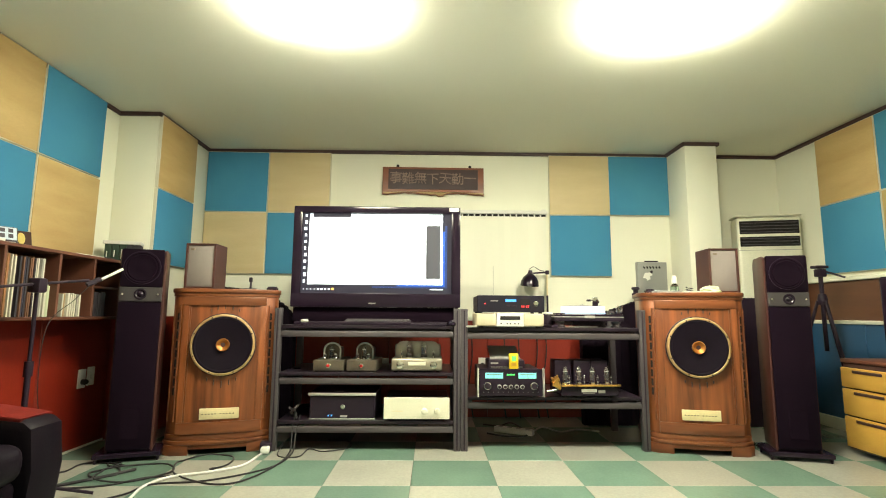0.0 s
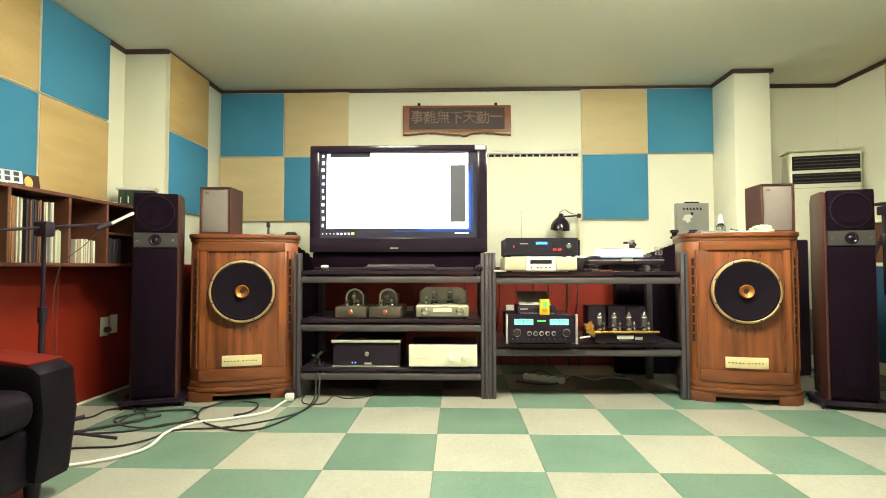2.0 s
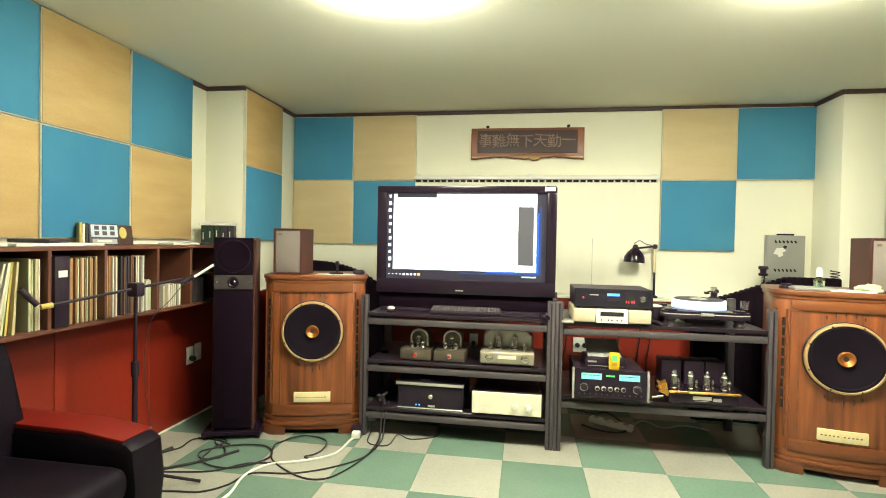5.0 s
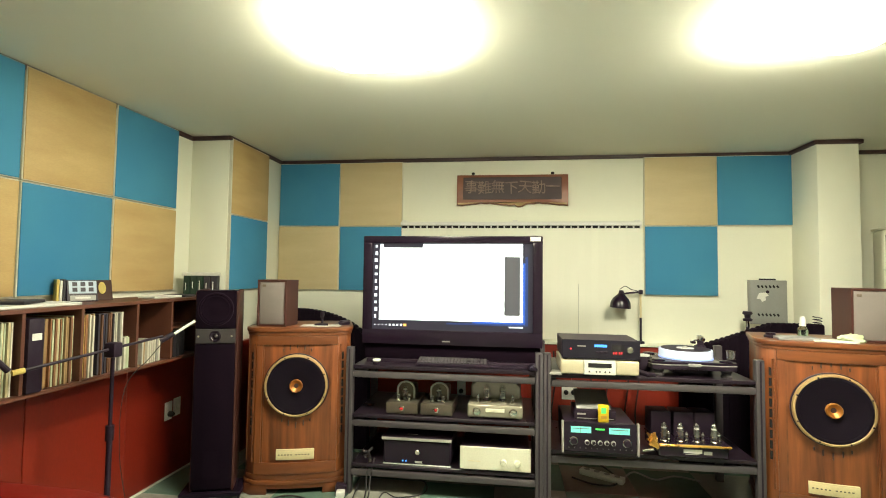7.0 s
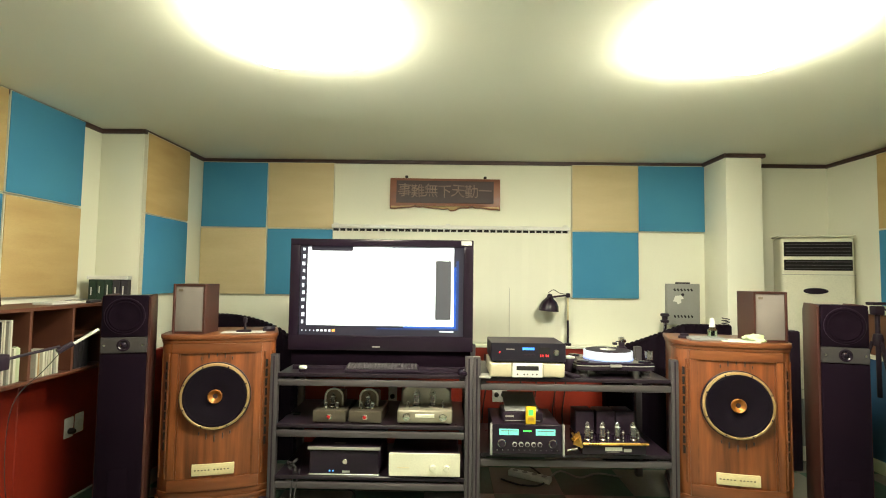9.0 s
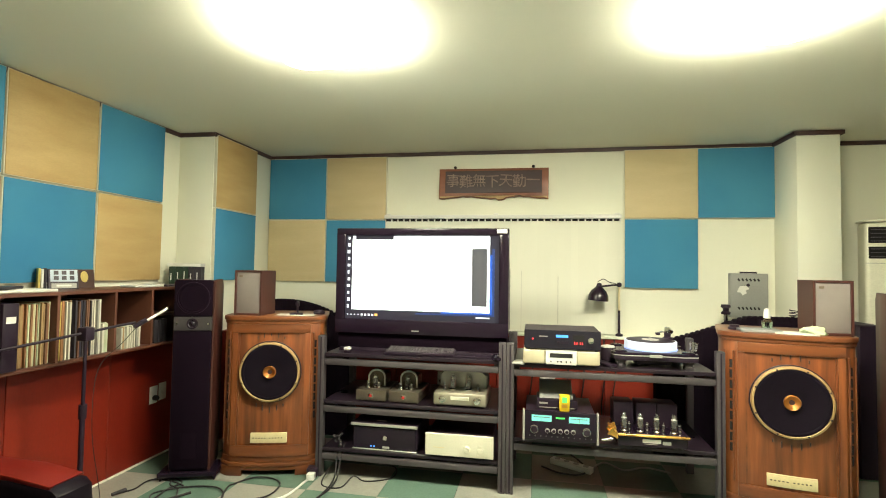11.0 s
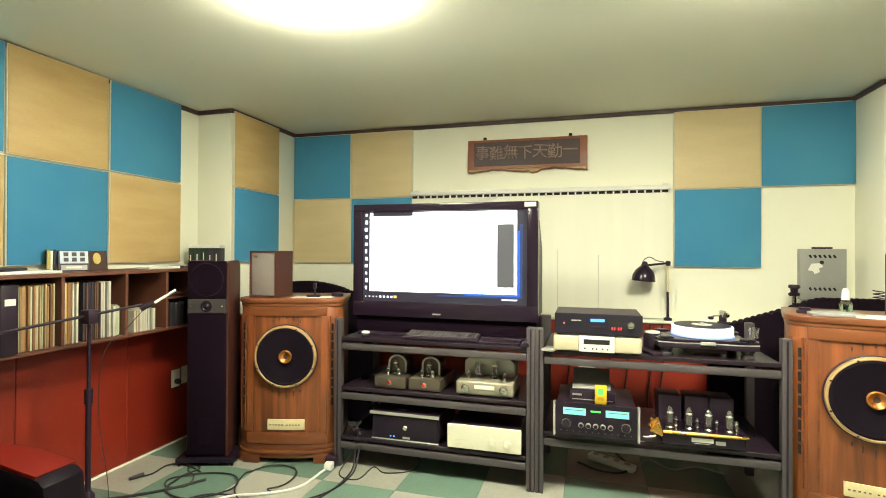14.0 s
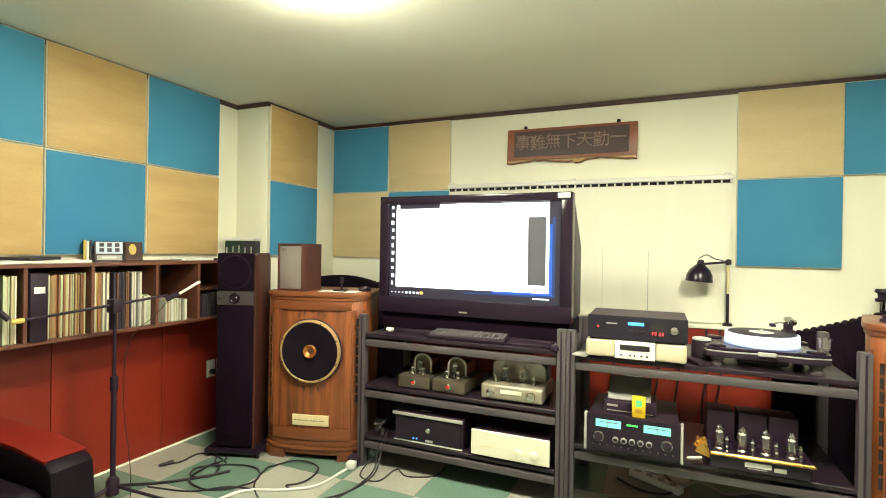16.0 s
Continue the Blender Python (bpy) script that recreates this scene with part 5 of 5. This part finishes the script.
# ---- record shelf on the west wall ----
SX, SZ0, SZ1 = -1.955, 0.825, 1.205
DIV = (1.40, 1.70, 2.00, 2.262, 2.560, 2.920, 3.205, 3.510, 3.775)
e = thing("record_shelf", pose(WEST + 0.002, 0, SZ0), "long red-brown wooden wall shelf filled with records", "shelf")
D = SX - WEST - 0.002
part("bottom", B(0.0, D, DIV[0], DIV[-1], 0, 0.018, 0.002, 1), M_SHELF, e)
part("top", B(0.0, D, DIV[0], DIV[-1], SZ1 - SZ0 - 0.018, SZ1 - SZ0, 0.002, 1), M_SHELF, e)
part("back", B(0.0, 0.006, DIV[0], DIV[-1], 0.0185, SZ1 - SZ0 - 0.0185), M_SHELF, e)
for y in DIV:
    part("divider", B(0.0065, D - 0.002, y - 0.009, y + 0.009, 0.0182, SZ1 - SZ0 - 0.0182, 0.002, 1), M_SHELF, e)
part("mid_shelf", B(0.0065, D - 0.03, DIV[-3] + 0.0095, DIV[-2] - 0.0095, 0.19, 0.204, 0.002, 1), M_SHELF, e)

SLEEVES = [mat("sleeve_" + n, c, tuple(k * 0.8 for k in c), 14, 0.6, vary=0.1) for n, c in (
    ("white", (0.62, 0.59, 0.48)), ("cream", (0.52, 0.44, 0.25)), ("tan", (0.34, 0.21, 0.09)), ("brown", (0.16, 0.07, 0.035)), ("dark", (0.03, 0.024, 0.032)),
    ("orange", (0.30, 0.13, 0.05)), ("grey", (0.33, 0.32, 0.28)), ("yellow", (0.66, 0.50, 0.12)), ("navy", (0.02, 0.02, 0.045)), ("pale_green", (0.50, 0.55, 0.36)))]


def sleeve(y, w, h, depth, colour, lean=0.0, kind="record"):
    labels = {"record": "record in its worn card sleeve on the shelf", "book": "slim book standing on the shelf", "disc_case": "plastic disc case standing on the shelf"}
    bm = B(-depth, 0, 0, w, 0, h, min(0.0012, w / 4), 1)
    solid({"record": "record_sleeve", "book": "book", "disc_case": "disc_case"}[kind], bm, SLEEVES[colour], labels[kind], "record" if kind == "record" else ("book" if kind == "book" else "disc case"),
          m=pose(SX - 0.02 - random.uniform(0, 0.02), y, SZ0 + 0.0185, lean, 0, 0), group="records on the wall shelf" if kind == "record" else "")


def fill(y0, y1, palette, h=0.308, depth=0.29, wmin=0.006, wmax=0.014, kind="record"):
    y = y0
    while True:
        w = random.uniform(wmin, wmax)
        if y + w > y1:
            break
        sleeve(y, w * 0.94, h + random.uniform(-0.006, 0.004), depth, random.choice(palette), 0, kind)
        y += w


random.seed(5)
fill(1.42, 1.68, (1, 1, 2, 6, 9))
fill(1.72, 1.98, (0, 1, 1, 9, 2))
for i in range(7):
    sleeve(2.03 + 0.017 * i, 0.010, 0.30, 0.29, (0, 0, 1, 9, 7, 1, 2)[i], -12 + 1.6 * i)
fill(2.185, 2.25, (0, 9, 1), wmin=0.008)
fill(2.352, 2.548, (3, 2, 1, 3, 1, 2, 5, 9, 2, 9), wmin=0.005, wmax=0.011)
fill(2.573, 2.68, (0, 5, 5, 1, 7, 2), wmin=0.006, wmax=0.014)
fill(2.685, 2.785, (8, 4, 4, 8, 3), wmin=0.007, wmax=0.016)
fill(2.79, 2.855, (0, 0, 6), wmin=0.009, wmax=0.015)
fill(2.86, 2.908, (0, 9), h=0.17, wmin=0.012, wmax=0.02, kind="book")
fill(2.99, 3.15, (6, 0, 0, 2, 0), h=0.13, depth=0.14, wmin=0.01, wmax=0.013, kind="disc_case")
fill(3.25, 3.40, (4, 8, 4), h=0.15, depth=0.2, wmin=0.012, wmax=0.025, kind="book")
fill(3.54, 3.74, (4, 3, 8), h=0.22, depth=0.2, wmin=0.015, wmax=0.025, kind="book")
e = thing("binder", pose(SX + 0.012, 2.273, SZ0 + 0.019), "thick black ring binder with a white label", "binder")
part("cover", B(-0.29, 0, 0, 0.075, 0, 0.318, 0.006, 2), M_BLACK, e)
part("label", B(0.0002, 0.0015, 0.015, 0.06, 0.225, 0.255), M_PAPER, e, "white spine label")

# on the shelf
for i, (y, x, w, d, c) in enumerate(((2.25, -2.10, 0.13, 0.11, M_PAPER), (2.43, -2.09, 0.15, 0.10, M_PAPER), (2.36, -2.12, 0.1, 0.08, SLEEVES[4]), (2.02, -2.12, 0.14, 0.11, M_PAPER), (3.26, -2.08, 0.12, 0.06, M_PAPER), (3.42, -2.08, 0.07, 0.08, SLEEVES[4]))):
    z = SZ1 + (0.0165 if i == 2 else 0.0005)
    solid("magazine", B(-d, d, -w, w, 0, 0.014, 0.003, 1), c, "loose papers and magazines on the shelf" if c is M_PAPER else "dark booklet lying on the shelf", "magazine", m=pose(x, y, z, 0, 0, (6, -9, 25, 3, -4, 12)[i]))
e = thing("disc_set", pose(-2.165, 2.775, SZ1 + 0.0005, 0, 0, 62), "black-edged pale blue boxed disc set with small dark pictures", "disc set")
lean = pose(0, 0, 0, -14)
part("box", B(-0.072, 0.072, 0.002, 0.022, 0.0, 0.118, 0.003, 1, m=lean), M_BLACK, e, "black outer box")
part("sleeve", B(-0.062, 0.066, -0.001, 0.0018, 0.044, 0.113, 0.001, 1, m=lean), mat("pale_blue_card", (0.50, 0.58, 0.68), (0.44, 0.52, 0.62), 8, 0.5), e, "pale blue sleeve")
part("title_strip", B(-0.058, 0.06, -0.001, 0.0018, 0.006, 0.034, 0.001, 1, m=lean), M_MARK, e, "grey title strip")
part("title_bar", B(-0.035, 0.035, -0.002, -0.0011, 0.016, 0.026, m=lean), M_PAPER, e)
for r in range(2):
    for c in range(3):
        part("picture", B(-0.046 + 0.037 * c, -0.024 + 0.037 * c, -0.0022, -0.0011, 0.054 + 0.03 * r, 0.076 + 0.03 * r, m=lean), M_BLACK, e, "small dark picture")
for k in range(3):
    solid("disc_case", B(-0.006, 0.006, 0, 0.075, 0, 0.118 - 0.006 * (k % 2), 0.002, 1), (SLEEVES[4], M_PAPER, SLEEVES[7])[k], "disc case standing on edge on the shelf", "disc case", m=pose(-2.200 - 0.0075 * k, 2.694 - 0.0115 * k, SZ1 + 0.0005, 0, 0, 57), group="disc cases on the shelf")
e = thing("picture_card", pose(-2.185, 2.935, SZ1 + 0.0005, 0, 0, 66), "dark brown picture card with a yellow shape", "picture")
part("card", B(-0.047, 0.047, 0, 0.01, 0, 0.115, 0.002, 1, m=pose(0, 0, 0, -14)), mat("brown_card", (0.055, 0.022, 0.014), rough=0.6, spec=0.2), e)
part("yellow_shape", L([(0, 0.0), (0.020, 0.0), (0.018, 0.002), (0, 0.003)], pose(0, 0, 0, -14) @ pose(-0.005, 0, 0.07) @ FRONT @ Matrix.Diagonal((1.0, 1.7, 1, 1)), 20), SLEEVES[7], e, "yellow rounded shape")
e = thing("boxed_books", pose(-2.105, 3.715, SZ1 + 0.0005, 0, 0, 22), "row of dark green boxes with pale lettering and papers", "books")
for i in range(5):
    part("volume", B(-0.11 + 0.044 * i, -0.068 + 0.044 * i, -0.06, 0.04, 0, 0.135, 0.003, 1), mat("dark_green_card", (0.012, 0.035, 0.018), rough=0.5) if i < 3 else SLEEVES[4], e)
    part("lettering_bar", B(-0.098 + 0.044 * i, -0.092 + 0.044 * i, -0.0615, -0.0595, 0.035 + 0.012 * (i % 2), 0.085 + 0.008 * (i % 3)), M_PAPER, e, "white lettering bar")
solid("paper_stack", B(-0.12, 0.112, -0.066, 0.04, 0, 0.024, 0.003, 1), M_PAPER, "white papers lying on the green boxes", "papers", m=pose(-2.105, 3.715, SZ1 + 0.136, 0, 0, 18))


# ---- wall sockets ----
def wall_socket(y, z, plug):
    e = thing("wall_socket", pose(WEST + 0.1202, y, z, 0, 0, 90), "white wall socket with a black plug" if plug else "white wall socket plate", "wall socket")
    part("plate", B(-0.035, 0.035, -0.009, -0.0002, -0.06, 0.06, 0.004, 2), M_WHITE, e)
    part("insert", L([(0, 0), (0.021, 0), (0.021, 0.003), (0.018, 0.001), (0, 0.001)], pose(0, -0.0092, -0.02 if plug else 0.0) @ FRONT, 20), M_PAPER, e)
    if plug:
        part("plug", L([(0, 0), (0.017, 0), (0.019, 0.02), (0.012, 0.034), (0, 0.036)], pose(0, -0.0105, -0.02) @ FRONT, 18), M_RUBBER, e, "black plug")


wall_socket(3.50, 0.442, True)
wall_socket(3.585, 0.45, False)
e = thing("wall_socket", pose(0.55, NORTH - 0.1153, 0.44), "white double wall socket behind the rack", "wall socket")
part("plate", B(-0.06, 0.06, -0.009, -0.0002, -0.06, 0.06, 0.004, 2), M_WHITE, e)
for x in (-0.028, 0.028):
    part("plug", L([(0, 0), (0.017, 0), (0.019, 0.02), (0.012, 0.03), (0, 0.03)], pose(x, -0.0092, 0) @ FRONT, 16), M_RUBBER, e, "black plug")


e = thing("wall_socket", pose(-0.32, NORTH - 0.1153, 0.43), "white wall socket behind the rack with a black plug", "wall socket")
part("plate", B(-0.035, 0.035, -0.009, -0.0002, -0.06, 0.06, 0.004, 2), M_WHITE, e)
part("plug", L([(0, 0), (0.017, 0), (0.019, 0.02), (0.012, 0.03), (0, 0.03)], pose(0, -0.0092, -0.015) @ FRONT, 16), M_RUBBER, e, "black plug")


# ---- armchair ----
def armchair():
    e = thing("armchair", pose(-1.79, 1.745, 0.012), "black leather armchair with red-topped armrests", "armchair")
    part("base", B(-0.40, 0.40, -0.42, 0.42, 0.05, 0.26, 0.03, 3), M_LEATHER, e)
    for x in (-0.34, 0.36):
        for y in (-0.36, 0.36):
            part("foot", C((x, y, -0.012), (x, y, 0.052), 0.022, 0.028, 12), M_BLACK, e)
    part("seat", B(-0.30, 0.45, -0.285, 0.285, 0.262, 0.40, 0.055, 4), M_LEATHER, e)
    for s in (-1, 1):
        side = [(-0.42, 0.06), (0.43, 0.06), (0.455, 0.29), (0.438, 0.44), (0.405, 0.466), (0.2, 0.488), (-0.42, 0.50)]
        part("armrest", P([(x, z) for x, z in side], -0.085, 0.085, 0.03, pose(0, s * 0.375, 0, 90)), M_LEATHER, e)
        part("arm_pad", P([(-0.40, 0.0), (0.385, -0.03), (0.39, -0.014), (0.2, 0.012), (-0.40, 0.022)], -0.078, 0.078, 0.006, pose(0, s * 0.378, 0.487, 90)), M_REDLEATHER, e, "red leather armrest top")
    back = [(-0.42, 0.27), (-0.08, 0.27), (-0.09, 0.50), (-0.15, 0.72), (-0.21, 0.87), (-0.29, 0.93), (-0.38, 0.93), (-0.43, 0.86)]
    part("backrest", P(back, -0.36, 0.36, 0.04, pose(0, 0, 0, 90)), M_LEATHER, e)


armchair()


# ---- microphone stand ----
def boom_stand():
    e = thing("microphone_stand", pose(-1.80, 2.57, 0), "black boom microphone stand with a thin silver microphone", "microphone stand")
    part("pole", C((0, 0, 0.06), (0, 0, 0.60), 0.013, n=12), M_BLACK, e)
    part("upper_pole", C((0, 0, 0.60), (0, 0, 1.0), 0.009, n=12), M_BLACK, e)
    part("clutch", C((0, 0, 0.57), (0, 0, 0.64), 0.019, n=12), M_BLACK, e)
    part("hub", L([(0, 0.05), (0.03, 0.05), (0.03, 0.12), (0.016, 0.14), (0, 0.14)], None, 16), M_BLACK, e)
    for a in (25, 145, 265):
        c, s = math.cos(radians(a)), math.sin(radians(a))
        part("leg", C((0.02 * c, 0.02 * s, 0.09), (0.30 * c, 0.30 * s, 0.012), 0.008, n=8), M_BLACK, e)
    part("boom_joint", B(-0.03, 0.03, -0.028, 0.028, 0.96, 1.03, 0.01, 2), M_BLACK, e)
    b = part("boom", C((-0.12, -0.33, 0.955), (0.09, 0.22, 1.035), 0.007, n=10), M_BLACK, e)
    part("boom_end", C((-0.12, -0.33, 0.955), (-0.135, -0.37, 0.95), 0.012, n=10), SLEEVES[7], b, "yellow end cap")
    part("counter_clip", C((-0.14, -0.38, 0.96), (-0.17, -0.43, 1.03), 0.012, n=10), M_BLACK, b)
    part("microphone", C((0.10, 0.24, 1.02), (0.185, 0.345, 1.105), 0.0075, n=14), M_WHITE, b, "slim pale microphone")
    part("clip", C((0.085, 0.215, 1.01), (0.12, 0.265, 1.045), 0.014, n=10), M_BLACK, b)
    part("cable", T([(0.09, 0.22, 1.0), (0.06, 0.17, 0.93), (0.02, 0.06, 0.80), (0.03, 0.03, 0.5), (0.10, 0.02, 0.2), (0.16, -0.02, 0.02)], 0.0019), M_RUBBER, e)


boom_stand()
e = thing("hanging_cable", pose(-2.20, 2.42, 0), "thin black twisted cable hanging from the shelf", "cable")
part("cord", T([(0, -0.05, 0.83), (0.01, -0.02, 0.70), (0.0, 0.03, 0.52), (0.012, 0.06, 0.35), (0.0, 0.09, 0.12), (0.02, 0.12, 0.006)], 0.006), M_RUBBER, e)


# ---- cables on the floor ----
def cable(name, label, pts, r, material=M_RUBBER, plug=None):
    e = thing(name, pose(0, 0, 0), label, "cable", "cables on the floor")
    part("cord", T([(p[0], p[1], p[2] if len(p) > 2 else r + 0.001) for p in pts], r, 8, 5), material, e)
    if plug:
        part("plug", C(plug[0], plug[1], 0.013, 0.009, 10), material, e)


def ring(cx, cy, rx, ry, turn, a0, a1, n=12, z=0.007):
    out = []
    for i in range(n + 1):
        a = radians(a0 + (a1 - a0) * i / n)
        x, y = rx * math.cos(a), ry * math.sin(a)
        c, s = math.cos(radians(turn)), math.sin(radians(turn))
        out.append((cx + x * c - y * s, cy + x * s + y * c, z + 0.006 * math.sin(a * 2) ** 2))
    return out


cable("extension_lead", "white extension lead across the tiled floor", [(-1.75, 2.30), (-1.46, 2.41), (-1.32, 2.57), (-1.35, 2.80), (-1.29, 2.95), (-1.13, 3.03), (-0.99, 3.15), (-0.965, 3.36), (-0.95, 3.46)], 0.007, M_WHITE)
e = thing("plug_adaptor", pose(-0.955, 3.44, 0, 0, 0, 10), "black power adaptor with a white plug", "adaptor")
part("body", B(-0.035, 0.035, 0.0, 0.07, 0, 0.06, 0.008, 2), M_BLACK, e)
part("plug", B(-0.022, 0.03, -0.055, -0.001, 0.005, 0.045, 0.008, 2), M_WHITE, e, "white plug")
cable("speaker_cable", "black cable in a wide loop on the floor", [(-1.80, 2.76), (-1.55, 2.82), (-1.42, 2.94), (-1.27, 2.98), (-1.10, 3.05), *ring(-1.23, 3.20, 0.15, 0.175, -20, -30, 200), (-1.30, 3.01), (-1.08, 2.86), (-0.94, 2.85), (-0.86, 2.96), (-0.80, 3.18), (-0.79, 3.40, 0.02), (-0.80, 3.47, 0.12), (-0.79, 3.50, 0.24)], 0.0048)
cable("speaker_cable", "black cable coiled beside the tall loudspeaker", [(-1.80, 3.33), (-1.76, 3.17), (-1.66, 3.11), (-1.60, 2.99), (-1.70, 2.95), (-1.76, 3.03), *ring(-1.52, 3.02, 0.19, 0.155, 15, 130, -200), (-1.72, 3.10), (-1.70, 3.20), (-1.80, 3.24), (-1.90, 3.21)], 0.0048)
cable("power_cable", "black cable with a plug end near the wall", [(-1.66, 3.16), (-1.76, 3.20), (-1.87, 3.21), (-1.92, 3.17), (-1.91, 3.06), (-1.94, 3.01)], 0.0048, plug=((-1.935, 3.02, 0.014), (-1.965, 2.95, 0.014)))
cable("power_cable", "long black cable running to the rack", [(-1.78, 2.56), (-1.60, 2.59), (-1.47, 2.61), (-1.38, 2.70), (-1.33, 2.84), (-1.12, 2.88), (-0.94, 2.99), (-0.81, 3.15), (-0.765, 3.36, 0.02), (-0.775, 3.46, 0.1), (-0.76, 3.5, 0.22)], 0.0048)
cable("power_cable", "pair of thick black cables by the microphone stand", [(-1.95, 2.70), (-1.78, 2.81), (-1.64, 2.95), (-1.55, 3.08)], 0.008)
cable("power_cable", "thin black cable looped under the rack", [(-0.86, 3.50, 0.05), (-0.85, 3.36), (-0.72, 3.34), (-0.70, 3.52), (-0.60, 3.46), (-0.45, 3.55), (-0.48, 3.72), (-0.62, 3.75)], 0.004)
e = thing("cable_knot", pose(-0.80, 3.49, 0.192), "small tangle of black plugs on the lower shelf", "cables")
for i in range(6):
    part("plug", C((0.02 * math.cos(i), 0.02 * math.sin(i * 2), 0.012 + 0.012 * i), (0.04 * math.sin(i * 3), 0.03 * math.cos(i), 0.03 + 0.012 * i), 0.008, n=8), M_RUBBER if i % 2 else M_GREY, e)
cable("power_cable", "pale cable running under the rack", [(0.84, 3.99), (0.93, 4.05, 0.03), (1.05, 4.0), (1.2, 4.08), (1.35, 4.02)], 0.006, M_GREYBOX)
cable("power_cable", "dark cable looped round the socket strip", [(0.50, 3.95), (0.62, 3.86), (0.75, 3.86), (0.80, 3.98), (0.70, 4.1, 0.05), (0.62, 4.2), (0.5, 4.25)], 0.006)
e = thing("socket_strip", pose(0.70, 3.98, 0, 0, 0, -30), "white power socket strip on the floor", "power strip")
part("body", B(-0.15, 0.15, -0.03, 0.03, 0, 0.038, 0.006, 2), M_WHITE, e)
for i in range(4):
    part("socket", L([(0, 0), (0.019, 0), (0.019, 0.002), (0, 0.002)], pose(-0.105 + 0.07 * i, 0, 0.0382), 16), M_GREYBOX, e)
for x, z0, z1, y in ((-0.55, 0.1, 0.45, 4.52), (0.42, 0.35, 0.75, 4.5), (0.70, 0.3, 0.78, 4.51), (0.98, 0.3, 0.80, 4.5), (1.06, 0.3, 0.80, 4.51), (0.82, 0.25, 0.76, 4.49)):
    e = thing("hanging_cable", pose(x, y, 0), "black cable hanging behind the rack", "cable", "cables behind the racks")
    part("cord", T([(0, 0, z1 + 0.02), (0.01, -0.01, z1 * 0.7), (-0.015, 0.01, z1 * 0.35), (0.02, 0, 0.006)], 0.006), M_RUBBER, e)

# ---- floor tiles ----
TS, TX, TY = 0.45, -0.018, 2.832
tile_green = mesh_of("tile", B(0.0008, TS - 0.0008, 0.0008, TS - 0.0008, -0.0045, 0.0, 0.0007, 1), M_GREEN, 0)
tile_cream = mesh_of("tile", B(0.0008, TS - 0.0008, 0.0008, TS - 0.0008, -0.0045, 0.0, 0.0007, 1), M_CREAM, 0)
for i in range(math.floor((WEST - TX) / TS), math.ceil((EAST - TX) / TS)):
    for j in range(math.floor((SOUTH - TY) / TS), math.ceil((NORTH - TY) / TS)):
        o = new("tile", tile_green if (i + j) % 2 == 0 else tile_cream)
        o.parent = floor
        o.location = (TX + TS * i, TY + TS * j, 0)
